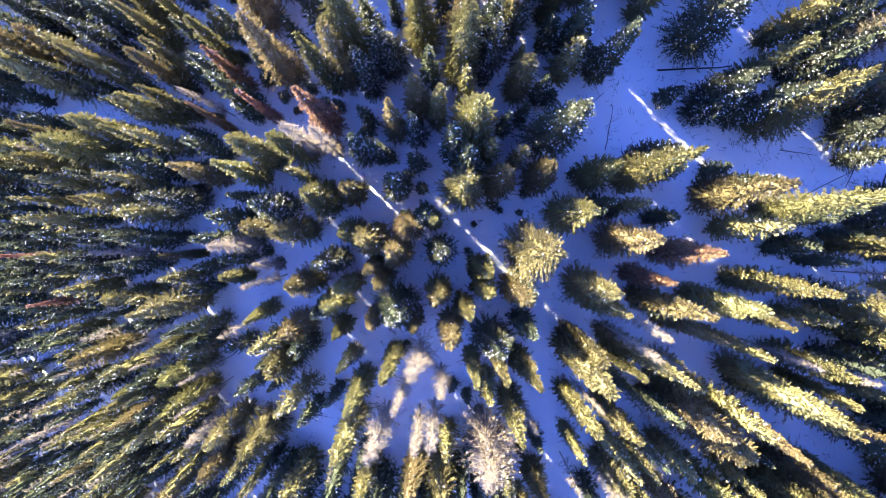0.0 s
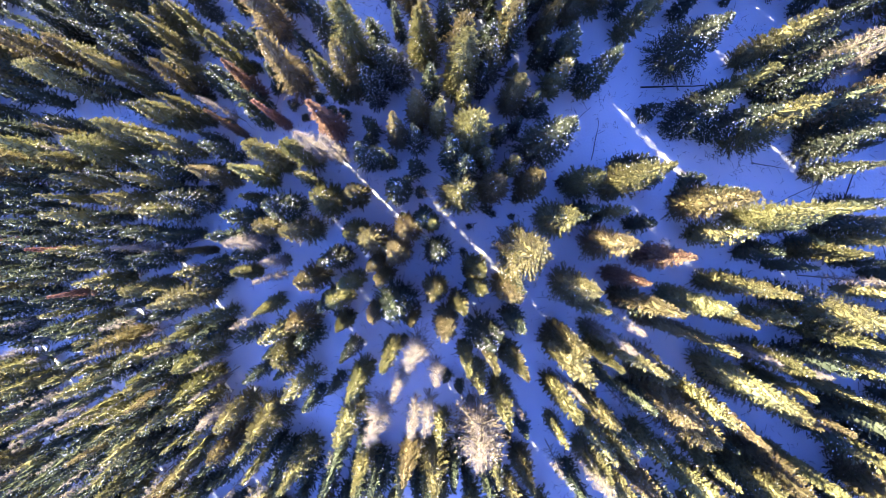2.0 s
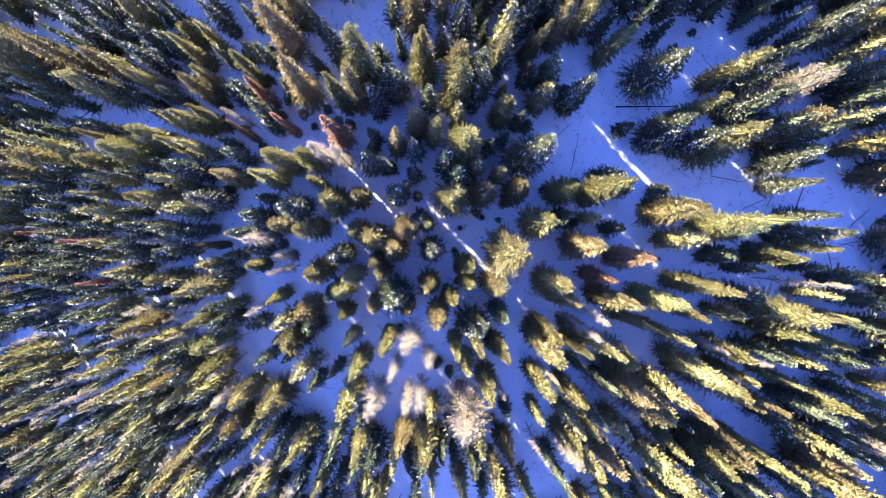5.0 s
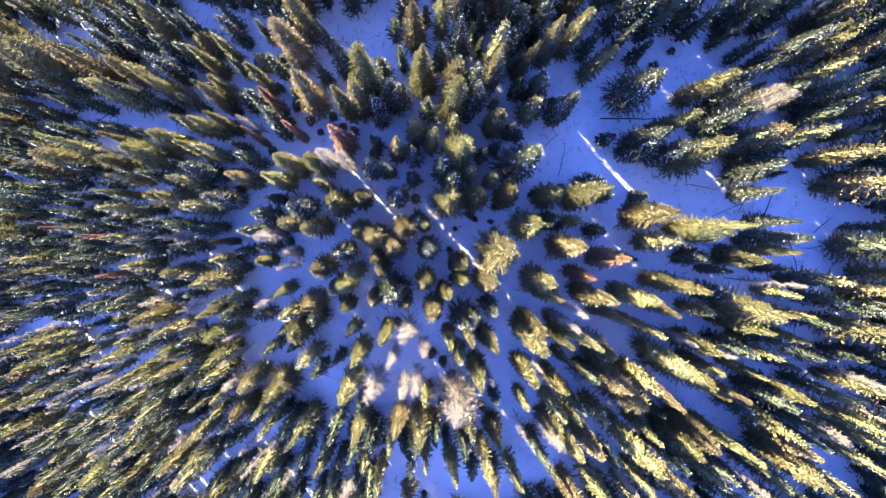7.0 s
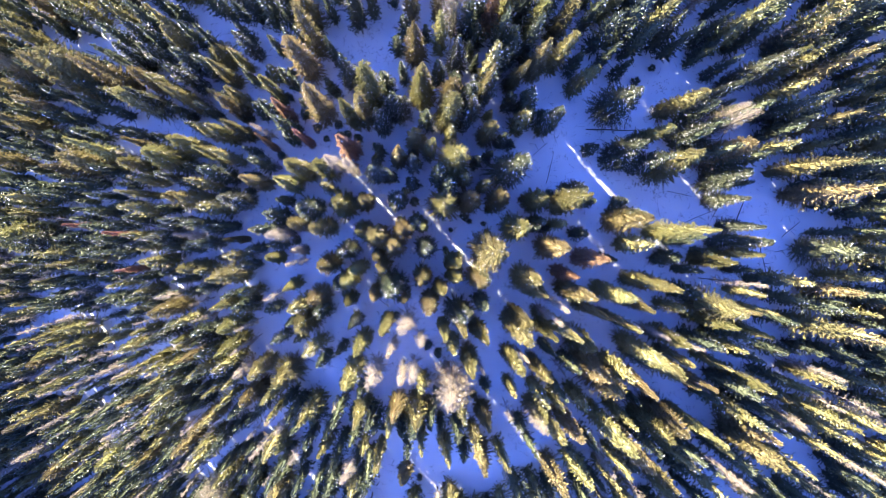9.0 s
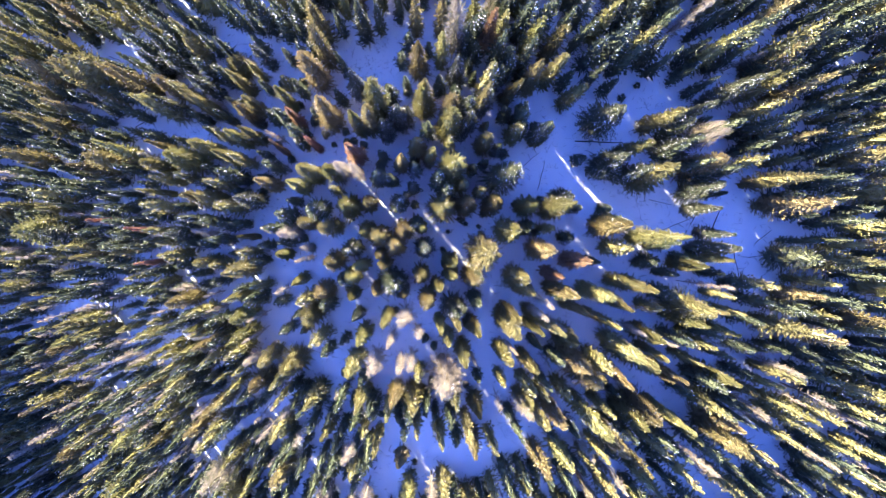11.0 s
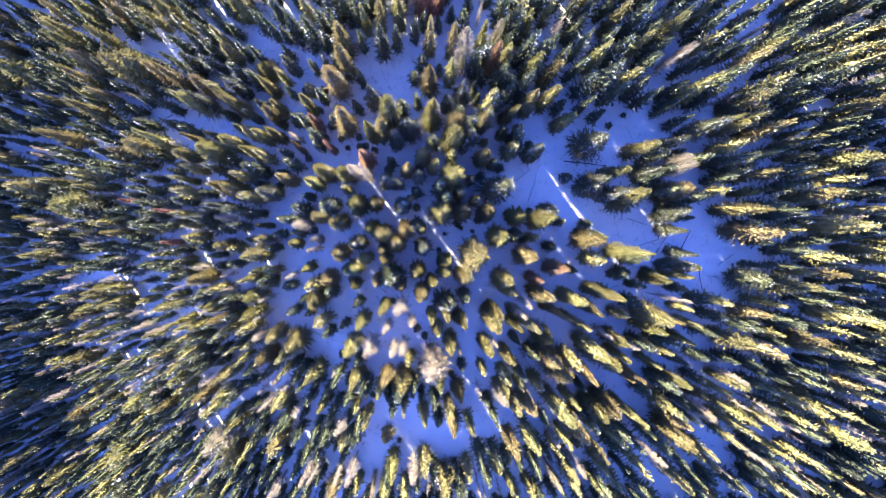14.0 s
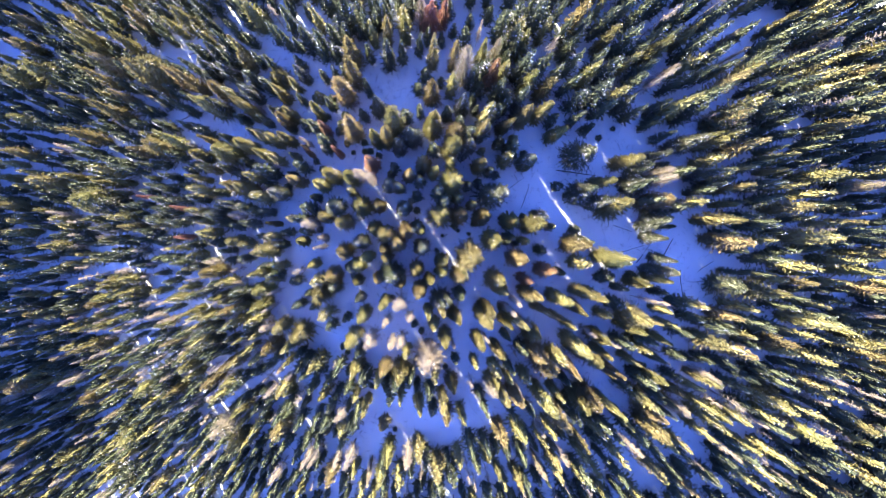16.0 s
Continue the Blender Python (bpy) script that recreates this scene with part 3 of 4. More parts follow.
fir(3.04, 11.27, 9.7, 1.32)
fir(3.29, 14.21, 10.7, 2.99)
fir(3.52, -7.52, 10.6, 4.00)
fir(3.46, 12.46, 12.0, 2.60)
spruce(3.77, 3.56, 10.7, 3.05)
fir(4.44, 14.46, 11.8, 3.18)
fir(5.24, 25.35, 10.6, 2.03)
fir(5.49, -4.05, 10.6, 2.63)
spruce(6.68, 3.76, 10.8, 3.12)
fir(7.30, 6.90, 13.6, 4.79)
spruce(10.33, 3.90, 11.9, 3.04)
fir(10.93, 11.68, 12.5, 2.28)
fir(13.49, 26.67, 10.8, 3.84)
fir(13.81, 5.27, 10.4, 2.43)
fir(15.80, 9.70, 4.6, 1.60)
fir(17.25, 13.74, 12.0, 5.01)
fir(18.21, 8.84, 8.5, 3.40)
fir(18.54, 9.33, 9.4, 4.20)
fir(18.58, 3.30, 11.2, 2.07)
fir(20.25, 8.19, 11.7, 2.50)
fir(21.70, 20.69, 10.6, 2.49)
fir(24.15, 11.64, 9.7, 2.28)
fir(25.63, 10.47, 6.8, 1.90)
fir(26.03, 21.37, 10.2, 2.66)
fir(26.24, 14.90, 11.6, 2.38)
fir(26.99, 33.57, 10.6, 2.47)
fir(27.84, 6.98, 10.3, 3.11)
fir(28.19, 5.22, 9.5, 2.08)
fir(28.23, 21.81, 13.0, 2.79)
fir(28.51, 7.79, 9.1, 3.41)
fir(28.82, 1.08, 12.4, 1.70)
fir(29.33, 17.13, 14.3, 3.00)
fir(29.74, 2.78, 9.1, 1.91)
fir(29.79, 21.18, 11.2, 2.93)
fir(29.89, -25.68, 9.1, 2.04)
fir(31.51, 34.42, 10.1, 2.49)
fir(32.61, 13.79, 14.3, 1.85)
fir(34.16, 21.72, 10.8, 2.97)
fir(34.44, 20.96, 13.9, 3.22)
fir(36.51, 17.94, 12.1, 2.19)
fir(37.85, 18.52, 11.7, 2.64)
fir(38.49, 0.90, 10.1, 4.35)
fir(39.96, 13.92, 12.5, 2.40)
fir(41.06, 24.62, 10.4, 2.07)
fir(42.22, 4.74, 12.2, 1.99)
fir(46.64, 10.89, 9.5, 1.84)
fir(49.94, -17.81, 9.0, 1.61)
fir(52.45, -19.32, 10.4, 1.60)

# rust-red pines: place, height, crown width
red_pine(-40.21, -1.25, 10.9, 1.34)
red_pine(-34.44, -2.08, 11.6, 1.23)
red_pine(-34.31, -6.08, 10.0, 1.11)
red_pine(-17.10, 8.43, 10.6, 0.96)
red_pine(-15.39, 11.68, 11.8, 1.77)
red_pine(-13.01, 9.09, 11.1, 1.16)
red_pine(-8.42, 8.33, 14.9, 2.42)
red_pine(-4.14, 27.60, 12.2, 3.28)
red_pine(-2.70, 28.23, 11.5, 2.06)
red_pine(4.56, 21.37, 13.1, 2.46)
red_pine(13.27, -2.85, 11.3, 1.80)
red_pine(15.40, -1.31, 12.2, 2.40)

# dying pines: place, height, crown width
dry_pine(-68.46, -56.12, 11.6, 3.53)
dry_pine(-67.88, -31.21, 11.8, 2.11)
dry_pine(-59.92, -32.64, 11.2, 2.19)
dry_pine(-47.19, -39.66, 10.8, 1.80)
dry_pine(-24.07, -32.84, 13.0, 5.51)
dry_pine(-5.40, 27.60, 12.1, 2.57)
dry_pine(-1.86, -33.23, 11.4, 1.57)
dry_pine(1.23, 20.95, 16.8, 3.75)
dry_pine(3.29, -15.06, 13.3, 5.73)
dry_pine(4.30, 24.14, 11.9, 2.22)
dry_pine(11.61, -16.82, 12.3, 2.71)
dry_pine(19.42, -25.97, 11.3, 1.85)
dry_pine(25.41, 25.20, 12.2, 1.81)
dry_pine(26.31, 11.49, 14.5, 2.60)
dry_pine(26.90, 12.75, 11.7, 2.46)
dry_pine(33.28, 31.52, 10.3, 1.44)
dry_pine(34.34, 29.48, 10.7, 1.23)
dry_pine(34.72, -15.01, 10.4, 2.60)
dry_pine(54.79, 16.73, 11.0, 2.92)
dry_pine(57.84, 0.41, 10.0, 2.04)

# bare dead trees: place, height, crown width
snag(-70.22, -43.34, 11.2, 3.23)
snag(23.72, 23.26, 16.3, 1.70)
snag(40.71, -18.69, 12.9, 1.70)
snag(-63.30, -40.47, 10.9, 3.73)
snag(-61.50, -45.29, 10.8, 2.41)
snag(-55.71, -35.37, 14.1, 2.39)
snag(-59.26, -57.44, 10.9, 2.79)
snag(-57.52, -6.60, 11.9, 1.97)
snag(-56.31, 3.70, 12.0, 1.93)
snag(-50.00, -28.88, 10.8, 2.02)
snag(-45.83, -32.01, 10.7, 1.47)
snag(-38.13, -19.14, 9.7, 2.35)
snag(-35.54, -18.97, 9.8, 1.60)
snag(-30.82, -11.59, 11.0, 1.19)
snag(-27.00, -39.36, 11.0, 1.87)
snag(-26.52, -28.87, 10.5, 2.51)
snag(-25.44, -1.70, 11.1, 1.67)
snag(-25.04, 13.29, 8.9, 1.10)
snag(-24.38, -10.71, 9.1, 1.15)
snag(-19.38, -16.07, 10.7, 2.45)
snag(-18.98, -12.98, 12.7, 1.18)
snag(-18.82, -10.91, 12.0, 1.16)
snag(-17.28, 9.73, 11.0, 1.38)
snag(-17.27, -22.52, 6.0, 1.60)
snag(-15.15, -0.83, 12.3, 2.66)
snag(-14.98, -37.63, 11.9, 2.44)
snag(-13.28, -2.43, 8.6, 1.82)
snag(-13.10, -3.48, 11.0, 1.56)
snag(-10.62, -33.10, 12.3, 2.01)
snag(-9.45, -32.68, 12.3, 2.00)
snag(-9.40, 6.40, 13.1, 2.56)
snag(-7.99, 6.05, 12.3, 2.12)
snag(-6.71, -25.64, 11.2, 2.69)
snag(-6.66, -32.09, 11.6, 1.97)
snag(-4.74, -31.28, 11.9, 2.77)
snag(-4.45, -14.07, 13.2, 3.48)
snag(-2.83, -11.33, 11.5, 1.95)
snag(-1.91, -14.13, 11.8, 2.16)
snag(-1.58, -8.80, 12.1, 3.35)
snag(-0.67, -13.50, 12.1, 2.65)
snag(-0.13, -10.41, 11.8, 2.12)
snag(2.25, 26.64, 11.3, 1.18)
snag(2.83, -29.06, 11.7, 2.70)
snag(5.76, -12.57, 10.0, 1.39)
snag(9.83, -11.12, 10.1, 1.12)
snag(11.57, -6.63, 14.9, 1.60)
snag(12.19, -5.35, 15.3, 1.54)
snag(14.27, -8.13, 9.9, 1.40)
snag(18.40, -21.08, 10.4, 1.75)
snag(21.62, -23.85, 11.5, 1.47)
snag(22.07, -7.82, 10.4, 1.60)
snag(24.36, -8.55, 10.9, 1.80)
snag(28.50, -2.79, 13.0, 1.44)
snag(29.45, -20.83, 12.1, 2.28)
snag(34.71, -15.81, 10.2, 2.01)
snag(37.29, -10.44, 11.5, 1.66)
snag(41.00, -18.86, 9.1, 1.49)
snag(44.77, -15.13, 9.8, 1.74)
snag(45.69, 33.37, 12.4, 2.82)
snag(51.44, -11.30, 11.0, 1.74)
snag(51.60, -8.40, 12.4, 2.02)
snag(57.72, -9.57, 11.8, 1.75)

SAPLING = [prototype("fir_sapling", conifer_meshes(81 + k, 0.5, 0.6, 9, 9, 7, 0.24, mat=SHADE_GREEN, snow_share=0.08, h=1.6, thick=0.03)) for k in range(2)]


def sapling(x, y, height, width):
    plant(SAPLING, x, y, height, width, "dark green fir sapling poking out of snow", "sapling", "fir saplings", tall=1.6, radius=0.5)


def log(x0, y0, x1, y1, radius):
    """A fallen trunk half sunk in the snow, with broken branch stubs."""
    rng = forest_rng(x0, y1)
    a, b = Vector((x0, y0, ground_at(x0, y0) + radius * 0.6)), Vector((x1, y1, ground_at(x1, y1) + radius * 0.5))
    v, f, stubs = [], [], []
    cuts = 5
    way = b - a
    across = Vector((-way.y, way.x, 0)).normalized()
    spine = [a + way * (k / cuts) + across * rng.uniform(-0.05, 0.05) for k in range(cuts + 1)]
    for k in range(cuts):
        rod(v, f, spine[k], spine[k + 1], radius * (1 - 0.1 * k), radius * (0.9 - 0.1 * k), 7)
    for _ in range(5):
        k = rng.uniform(0.1, 0.95)
        c = a + way * k
        e = c + across * rng.uniform(-0.9, 0.9) + Vector((0, 0, rng.uniform(0.1, 0.5))) + way.normalized() * rng.uniform(0, 0.4)
        bv, bf = [], []
        rod(bv, bf, c - a, e - a, radius * 0.3, 0.01, 4)
        stubs.append((bv, bf))
    root = new("fallen_log")
    root.location = a
    new("trunk", mesh_of("trunk", [q - a for q in v], f, LOGWOOD)).parent = root
    for bv, bf in stubs:
        new("branch", mesh_of("branch", bv, bf, LOGWOOD)).parent = root
    return tagged(root, "dark fallen log lying across deep snow", "log", "fallen logs")


# saplings: place, height, width
sapling(3.75, 2.09, 1.4, 1.2)
sapling(4.27, 1.70, 0.9, 0.8)
sapling(6.10, 2.94, 1.3, 1.1)
sapling(5.81, 1.52, 1.0, 0.8)
sapling(6.12, 0.73, 1.1, 0.9)
sapling(3.57, 2.97, 1.2, 1.0)
sapling(9.74, 4.32, 1.6, 1.4)
sapling(-5.90, 0.03, 1.5, 1.2)
sapling(12.37, -8.10, 1.4, 1.0)
sapling(1.94, -1.43, 1.0, 0.9)
sapling(2.37, 0.66, 0.8, 0.7)
sapling(30.02, 17.38, 1.6, 1.3)
sapling(20.51, 17.06, 1.5, 1.2)
sapling(22.20, 18.70, 1.2, 1.0)
sapling(23.78, 20.27, 1.0, 1.0)
sapling(0.70, -28.01, 1.2, 1.0)
sapling(2.24, -4.25, 1.0, 0.9)
sapling(11.60, 11.25, 0.9, 0.8)

# fallen logs: from, to, thickness
log(15.71, 11.97, 21.09, 12.16, 0.072)
log(19.96, 13.40, 19.71, 12.15, 0.044)
log(12.05, 6.16, 12.60, 9.44, 0.033)
log(28.48, 1.63, 30.67, 6.15, 0.072)
log(31.31, 1.66, 32.83, 5.76, 0.066)
log(34.42, 1.74, 35.56, -2.22, 0.066)
log(26.11, 2.66, 29.85, 4.47, 0.039)
log(30.03, 11.94, 31.60, 14.96, 0.055)
log(8.58, 7.08, 11.91, 10.40, 0.033)
log(-4.34, -30.22, -2.31, -26.46, 0.055)
log(-17.01, -16.24, -9.71, -14.11, 0.055)
log(-14.84, -15.08, -9.78, -15.97, 0.033)
log(-38.97, 11.11, -35.48, 12.67, 0.055)
log(35.32, 35.13, 37.64, 39.20, 0.055)
log(47.47, 43.89, 46.87, 40.02, 0.077)
log(-39.08, 20.67, -35.67, 21.51, 0.044)
log(-43.25, 20.08, -39.92, 19.15, 0.05)
log(-74.76, -63.26, -70.07, -66.01, 0.055)
log(-3.56, -22.85, -2.48, -21.02, 0.039)
log(36.98, 2.02, 38.93, 3.75, 0.039)
log(36.22, 0.35, 38.42, 0.87, 0.033)
log(-5.99, -6.84, -3.88, -8.17, 0.033)
log(24.55, 6.02, 27.17, 5.66, 0.033)
log(14.73, -2.43, 16.19, -3.71, 0.033)

drop_unused((SPRUCE, SPRUCE_FAR, FIR, FIR_FAR, RED, DRY, SNAG, SAPLING))

# ---- the closed forest between and beyond the single trees ----
SINGLES = [(o.matrix_basis.translation.x, o.matrix_basis.translation.y) for o in scene.objects if o.type == "EMPTY"]


def near_line(x, y, ax, ay, bx, by):
    dx, dy = bx - ax, by - ay
    k = max(0.0, min(1.0, ((x - ax) * dx + (y - ay) * dy) / max(1e-6, dx * dx + dy * dy)))
    return math.hypot(x - ax - k * dx, y - ay - k * dy)


# open snow: from, to, radius
OPEN = []
OPEN.append((-6.6, 21.3, -7.8, 17.3, 2.7))
OPEN.append((-10.4, 20.8, -7.9, 18.1, 1.5))
OPEN.append((-6.0, 27.0, -6.0, 23.8, 0.9))
OPEN.append((-6.2, 23.8, -6.6, 21.3, 1.2))
OPEN.append((-26.0, 22.3, -22.1, 19.9, 1.5))
OPEN.append((-39.9, 19.0, -37.1, 21.2, 1.4))
OPEN.append((-32.3, 10.9, -27.4, 10.2, 1.5))
OPEN.append((-38.9, 10.7, -42.2, 10.0, 0.8))
OPEN.append((12.7, 13.7, 12.8, 6.9, 3.4))
OPEN.append((16.3, 14.4, 16.4, 9.9, 3.3))
OPEN.append((20.5, 8.3, 27.3, 4.2, 3.5))
OPEN.append((26.1, 16.3, 22.1, 17.0, 1.2))
OPEN.append((16.3, 10.5, 24.8, 5.7, 2.7))
OPEN.append((33.4, 6.1, 36.8, 0.5, 3.3))
OPEN.append((29.8, 3.8, 31.9, 5.7, 1.7))
OPEN.append((27.8, -16.7, 23.1, -13.2, 1.1))
OPEN.append((35.3, -17.0, 41.3, -22.5, 1.1))
OPEN.append((-0.7, -24.8, 7.0, -25.8, 3.0))
OPEN.append((-4.0, -30.9, -0.5, -26.1, 1.9))
OPEN.append((6.5, -17.1, 7.4, -19.5, 1.4))
OPEN.append((10.0, -20.7, 12.2, -23.5, 1.2))
OPEN.append((25.0, 24.7, 26.9, 28.2, 1.1))
OPEN.append((41.4, 39.3, 37.5, 33.3, 1.8))
OPEN.append((38.1, 33.3, 34.3, 29.9, 1.4))
OPEN.append((-9.8, -15.9, -13.3, -16.9, 1.7))
OPEN.append((-19.3, 1.5, -17.7, 2.6, 1.7))
OPEN.append((-0.7, -0.9, -0.2, -3.9, 6.1))
OPEN.append((-8.6, -1.5, -3.9, -0.7, 6.1))
OPEN.append((5.1, 1.0, 10.2, -5.8, 3.4))
OPEN.append((-60.1, -20.3, -50.7, -11.1, 1.0))
OPEN.append((31.8, -24.3, 36.4, -27.4, 1.5))
OPEN.append((-6.5, -9.2, -3.0, -15.2, 3.0))
OPEN.append((16.8, 6.1, 22.7, 7.4, 1.7))


def is_open(x, y):
    return any(near_line(x, y, *c[:4]) < c[4] for c in OPEN)


def tall_stand(x, y):
    """The high wood above the clearing."""
    return 4 < x < 66 and 16 + 0.2 * (x - 4) < y < 46


# lanes in the stand down which the low sun reaches the snow: far end, length
LANES = []
LANES.append((-3.1, 1.3, 9.1))
LANES.append((-1.6, 2.6, 7.9))
LANES.append((17.2, 7.1, 4.1))
LANES.append((17.4, -0.1, 2.7))
LANES.append((2.6, -0.8, 3.0))
LANES.append((2.2, -3.8, 3.0))
LANES.append((-10.0, 1.1, 3.0))
LANES.append((11.1, -22.3, 2.7))
LANES.append((2.3, -14.3, 2.9))
LANES.append((-0.1, -26.0, 2.1))
LANES.append((-5.3, -10.6, 2.0))
LANES.append((-9.9, -6.3, 2.3))
LANES.append((7.0, -7.8, 2.2))


def lane_height(x, y, h, r):
    """How high a tree at x, y with crown radius r may stand without shading the sunlit end of a lane."""
    room = h
    for lx, ly, length in LANES:
        rx, ry = x - lx, y - ly
        along = rx * math.cos(SUN_AZ) + ry * math.sin(SUN_AZ)
        off = abs(rx * math.sin(SUN_AZ) - ry * math.cos(SUN_AZ))
        clear = max(0.0, (along - length) * math.tan(SUN_EL) + slope(lx, ly) - slope(x, y))
        if 0 < along < length + 40 and clear < h and off < 0.05 + 0.8 * r * (1 - clear / h) ** 0.6:
            room = min(room, clear)
    return room


# firs added in the stand's gaps to block stray sunbeams: place, height
SUN_BLOCKERS = []
SUN_BLOCKERS.append((24.7, -25.9, 12.2))
SUN_BLOCKERS.append((-62.2, -16.8, 5.0))
SUN_BLOCKERS.append((-1.6, -20.2, 8.7))
SUN_BLOCKERS.append((-32.3, 27.6, 9.4))
SUN_BLOCKERS.append((-47.7, 3.0, 10.8))
SUN_BLOCKERS.append((28.6, -33.6, 8.0))
SUN_BLOCKERS.append((27.0, -21.1, 8.5))
SUN_BLOCKERS.append((-22.6, 22.5, 12.2))
SUN_BLOCKERS.append((43.4, -19.5, 12.2))
SUN_BLOCKERS.append((31.6, -14.3, 10.3))
SUN_BLOCKERS.append((-4.9, -19.4, 11.4))
SUN_BLOCKERS.append((-53.0, 4.1, 11.8))
SUN_BLOCKERS.append((-28.2, -18.5, 11.0))
SUN_BLOCKERS.append((-22.9, -38.3, 7.3))
SUN_BLOCKERS.append((-43.0, -17.0, 10.3))
SUN_BLOCKERS.append((-55.8, -14.6, 7.5))
SUN_BLOCKERS.append((14.2, -4.9, 11.1))
SUN_BLOCKERS.append((-74.3, -35.1, 5.3))
SUN_BLOCKERS.append((41.4, -29.5, 11.3))
SUN_BLOCKERS.append((-47.5, 42.3, 5.7))
SUN_BLOCKERS.append((48.4, 36.2, 9.0))
SUN_BLOCKERS.append((8.7, 17.7, 7.0))
SUN_BLOCKERS.append((-73.2, -23.7, 8.7))
SUN_BLOCKERS.append((-13.2, -19.7, 7.9))
SUN_BLOCKERS.append((-62.8, 9.9, 9.4))
SUN_BLOCKERS.append((-16.6, 11.8, 10.7))
SUN_BLOCKERS.append((-65.6, -36.4, 7.7))
SUN_BLOCKERS.append((36.0, -29.3, 8.1))
SUN_BLOCKERS.append((40.2, -2.9, 5.0))
SUN_BLOCKERS.append((17.1, -25.0, 11.0))
SUN_BLOCKERS.append((-58.0, -22.3, 11.7))
SUN_BLOCKERS.append((-50.1, -33.4, 6.6))
SUN_BLOCKERS.append((-65.6, 32.6, 7.9))
SUN_BLOCKERS.append((-6.2, -24.8, 7.6))
SUN_BLOCKERS.append((-41.1, -6.4, 10.0))
SUN_BLOCKERS.append((7.1, 13.7, 7.7))
SUN_BLOCKERS.append((-67.1, -29.0, 11.3))
SUN_BLOCKERS.append((-65.2, -49.8, 6.5))
SUN_BLOCKERS.append((-63.5, 35.4, 5.6))
SUN_BLOCKERS.append((31.4, -15.5, 10.7))
SUN_BLOCKERS.append((39.1, -4.0, 7.8))
SUN_BLOCKERS.append((-24.4, -12.2, 9.8))
SUN_BLOCKERS.append((-9.9, -34.0, 6.2))
SUN_BLOCKERS.append((-43.1, 29.5, 5.0))
SUN_BLOCKERS.append((-13.1, 42.1, 11.2))
SUN_BLOCKERS.append((53.4, 16.1, 6.7))
SUN_BLOCKERS.append((5.9, 23.8, 10.1))
SUN_BLOCKERS.append((4.3, 7.5, 8.6))
SUN_BLOCKERS.append((22.2, -22.6, 5.0))
SUN_BLOCKERS.append((-53.4, -18.2, 10.6))
SUN_BLOCKERS.append((-36.2, -29.2, 11.3))
SUN_BLOCKERS.append((62.3, -14.5, 6.1))
SUN_BLOCKERS.append((57.3, 13.5, 7.2))
SUN_BLOCKERS.append((8.5, -30.4, 8.8))
SUN_BLOCKERS.append((47.6, -6.1, 8.8))
SUN_BLOCKERS.append((40.1, -30.1, 5.2))
SUN_BLOCKERS.append((-20.2, 30.1, 12.2))
SUN_BLOCKERS.append((27.5, -0.1, 5.0))
SUN_BLOCKERS.append((31.0, -13.0, 8.6))
SUN_BLOCKERS.append((-38.8, 45.8, 5.6))
SUN_BLOCKERS.append((-67.4, -23.5, 10.9))
SUN_BLOCKERS.append((0.7, 6.0, 12.2))
SUN_BLOCKERS.append((-8.3, -19.0, 12.3))
SUN_BLOCKERS.append((-11.2, 28.1, 12.4))
SUN_BLOCKERS.append((-14.9, 10.2, 11.9))
SUN_BLOCKERS.append((47.8, -26.1, 5.9))
SUN_BLOCKERS.append((62.7, 9.1, 8.7))
SUN_BLOCKERS.append((-11.2, 26.1, 9.1))
SUN_BLOCKERS.append((58.8, -14.7, 5.0))
SUN_BLOCKERS.append((-22.3, 46.6, 11.4))
SUN_BLOCKERS.append((-56.2, -29.2, 11.8))
SUN_BLOCKERS.append((8.7, 13.6, 10.0))
SUN_BLOCKERS.append((-9.9, -30.1, 7.0))
SUN_BLOCKERS.append((-0.8, -21.0, 11.7))
SUN_BLOCKERS.append((28.2, -14.0, 7.9))
SUN_BLOCKERS.append((-61.3, 18.4, 5.5))
SUN_BLOCKERS.append((-65.4, -37.1, 12.0))
SUN_BLOCKERS.append((16.8, -34.1, 8.1))
SUN_BLOCKERS.append((15.8, -36.1, 6.2))
SUN_BLOCKERS.append((-7.4, 28.4, 7.7))
SUN_BLOCKERS.append((-24.5, -39.7, 5.0))
SUN_BLOCKERS.append((13.3, -14.0, 11.4))
SUN_BLOCKERS.append((-33.2, 41.4, 10.3))
SUN_BLOCKERS.append((29.2, 14.5, 5.0))
SUN_BLOCKERS.append((-60.3, -49.2, 7.8))
SUN_BLOCKERS.append((56.5, 25.0, 9.1))
SUN_BLOCKERS.append((46.9, -15.6, 11.8))
SUN_BLOCKERS.append((-2.0, 8.4, 5.0))
SUN_BLOCKERS.append((57.0, -23.3, 8.6))
SUN_BLOCKERS.append((6.8, 19.2, 10.2))
SUN_BLOCKERS.append((-54.0, -9.6, 9.0))
SUN_BLOCKERS.append((28.0, 8.7, 9.6))
SUN_BLOCKERS.append((21.5, -18.1, 7.1))
SUN_BLOCKERS.append((19.1, 25.6, 9.1))
SUN_BLOCKERS.append((-20.7, -7.7, 10.0))
SUN_BLOCKERS.append((-40.8, 27.7, 5.6))
SUN_BLOCKERS.append((3.0, 18.7, 6.5))
SUN_BLOCKERS.append((-26.4, -15.9, 10.8))
SUN_BLOCKERS.append((18.6, -29.2, 10.9))
SUN_BLOCKERS.append((-12.0, 25.4, 11.4))
SUN_BLOCKERS.append((-45.9, 6.6, 10.6))
SUN_BLOCKERS.append((9.0, 12.1, 9.1))
SUN_BLOCKERS.append((-60.8, -28.6, 11.2))
SUN_BLOCKERS.append((-31.0, 21.2, 11.8))
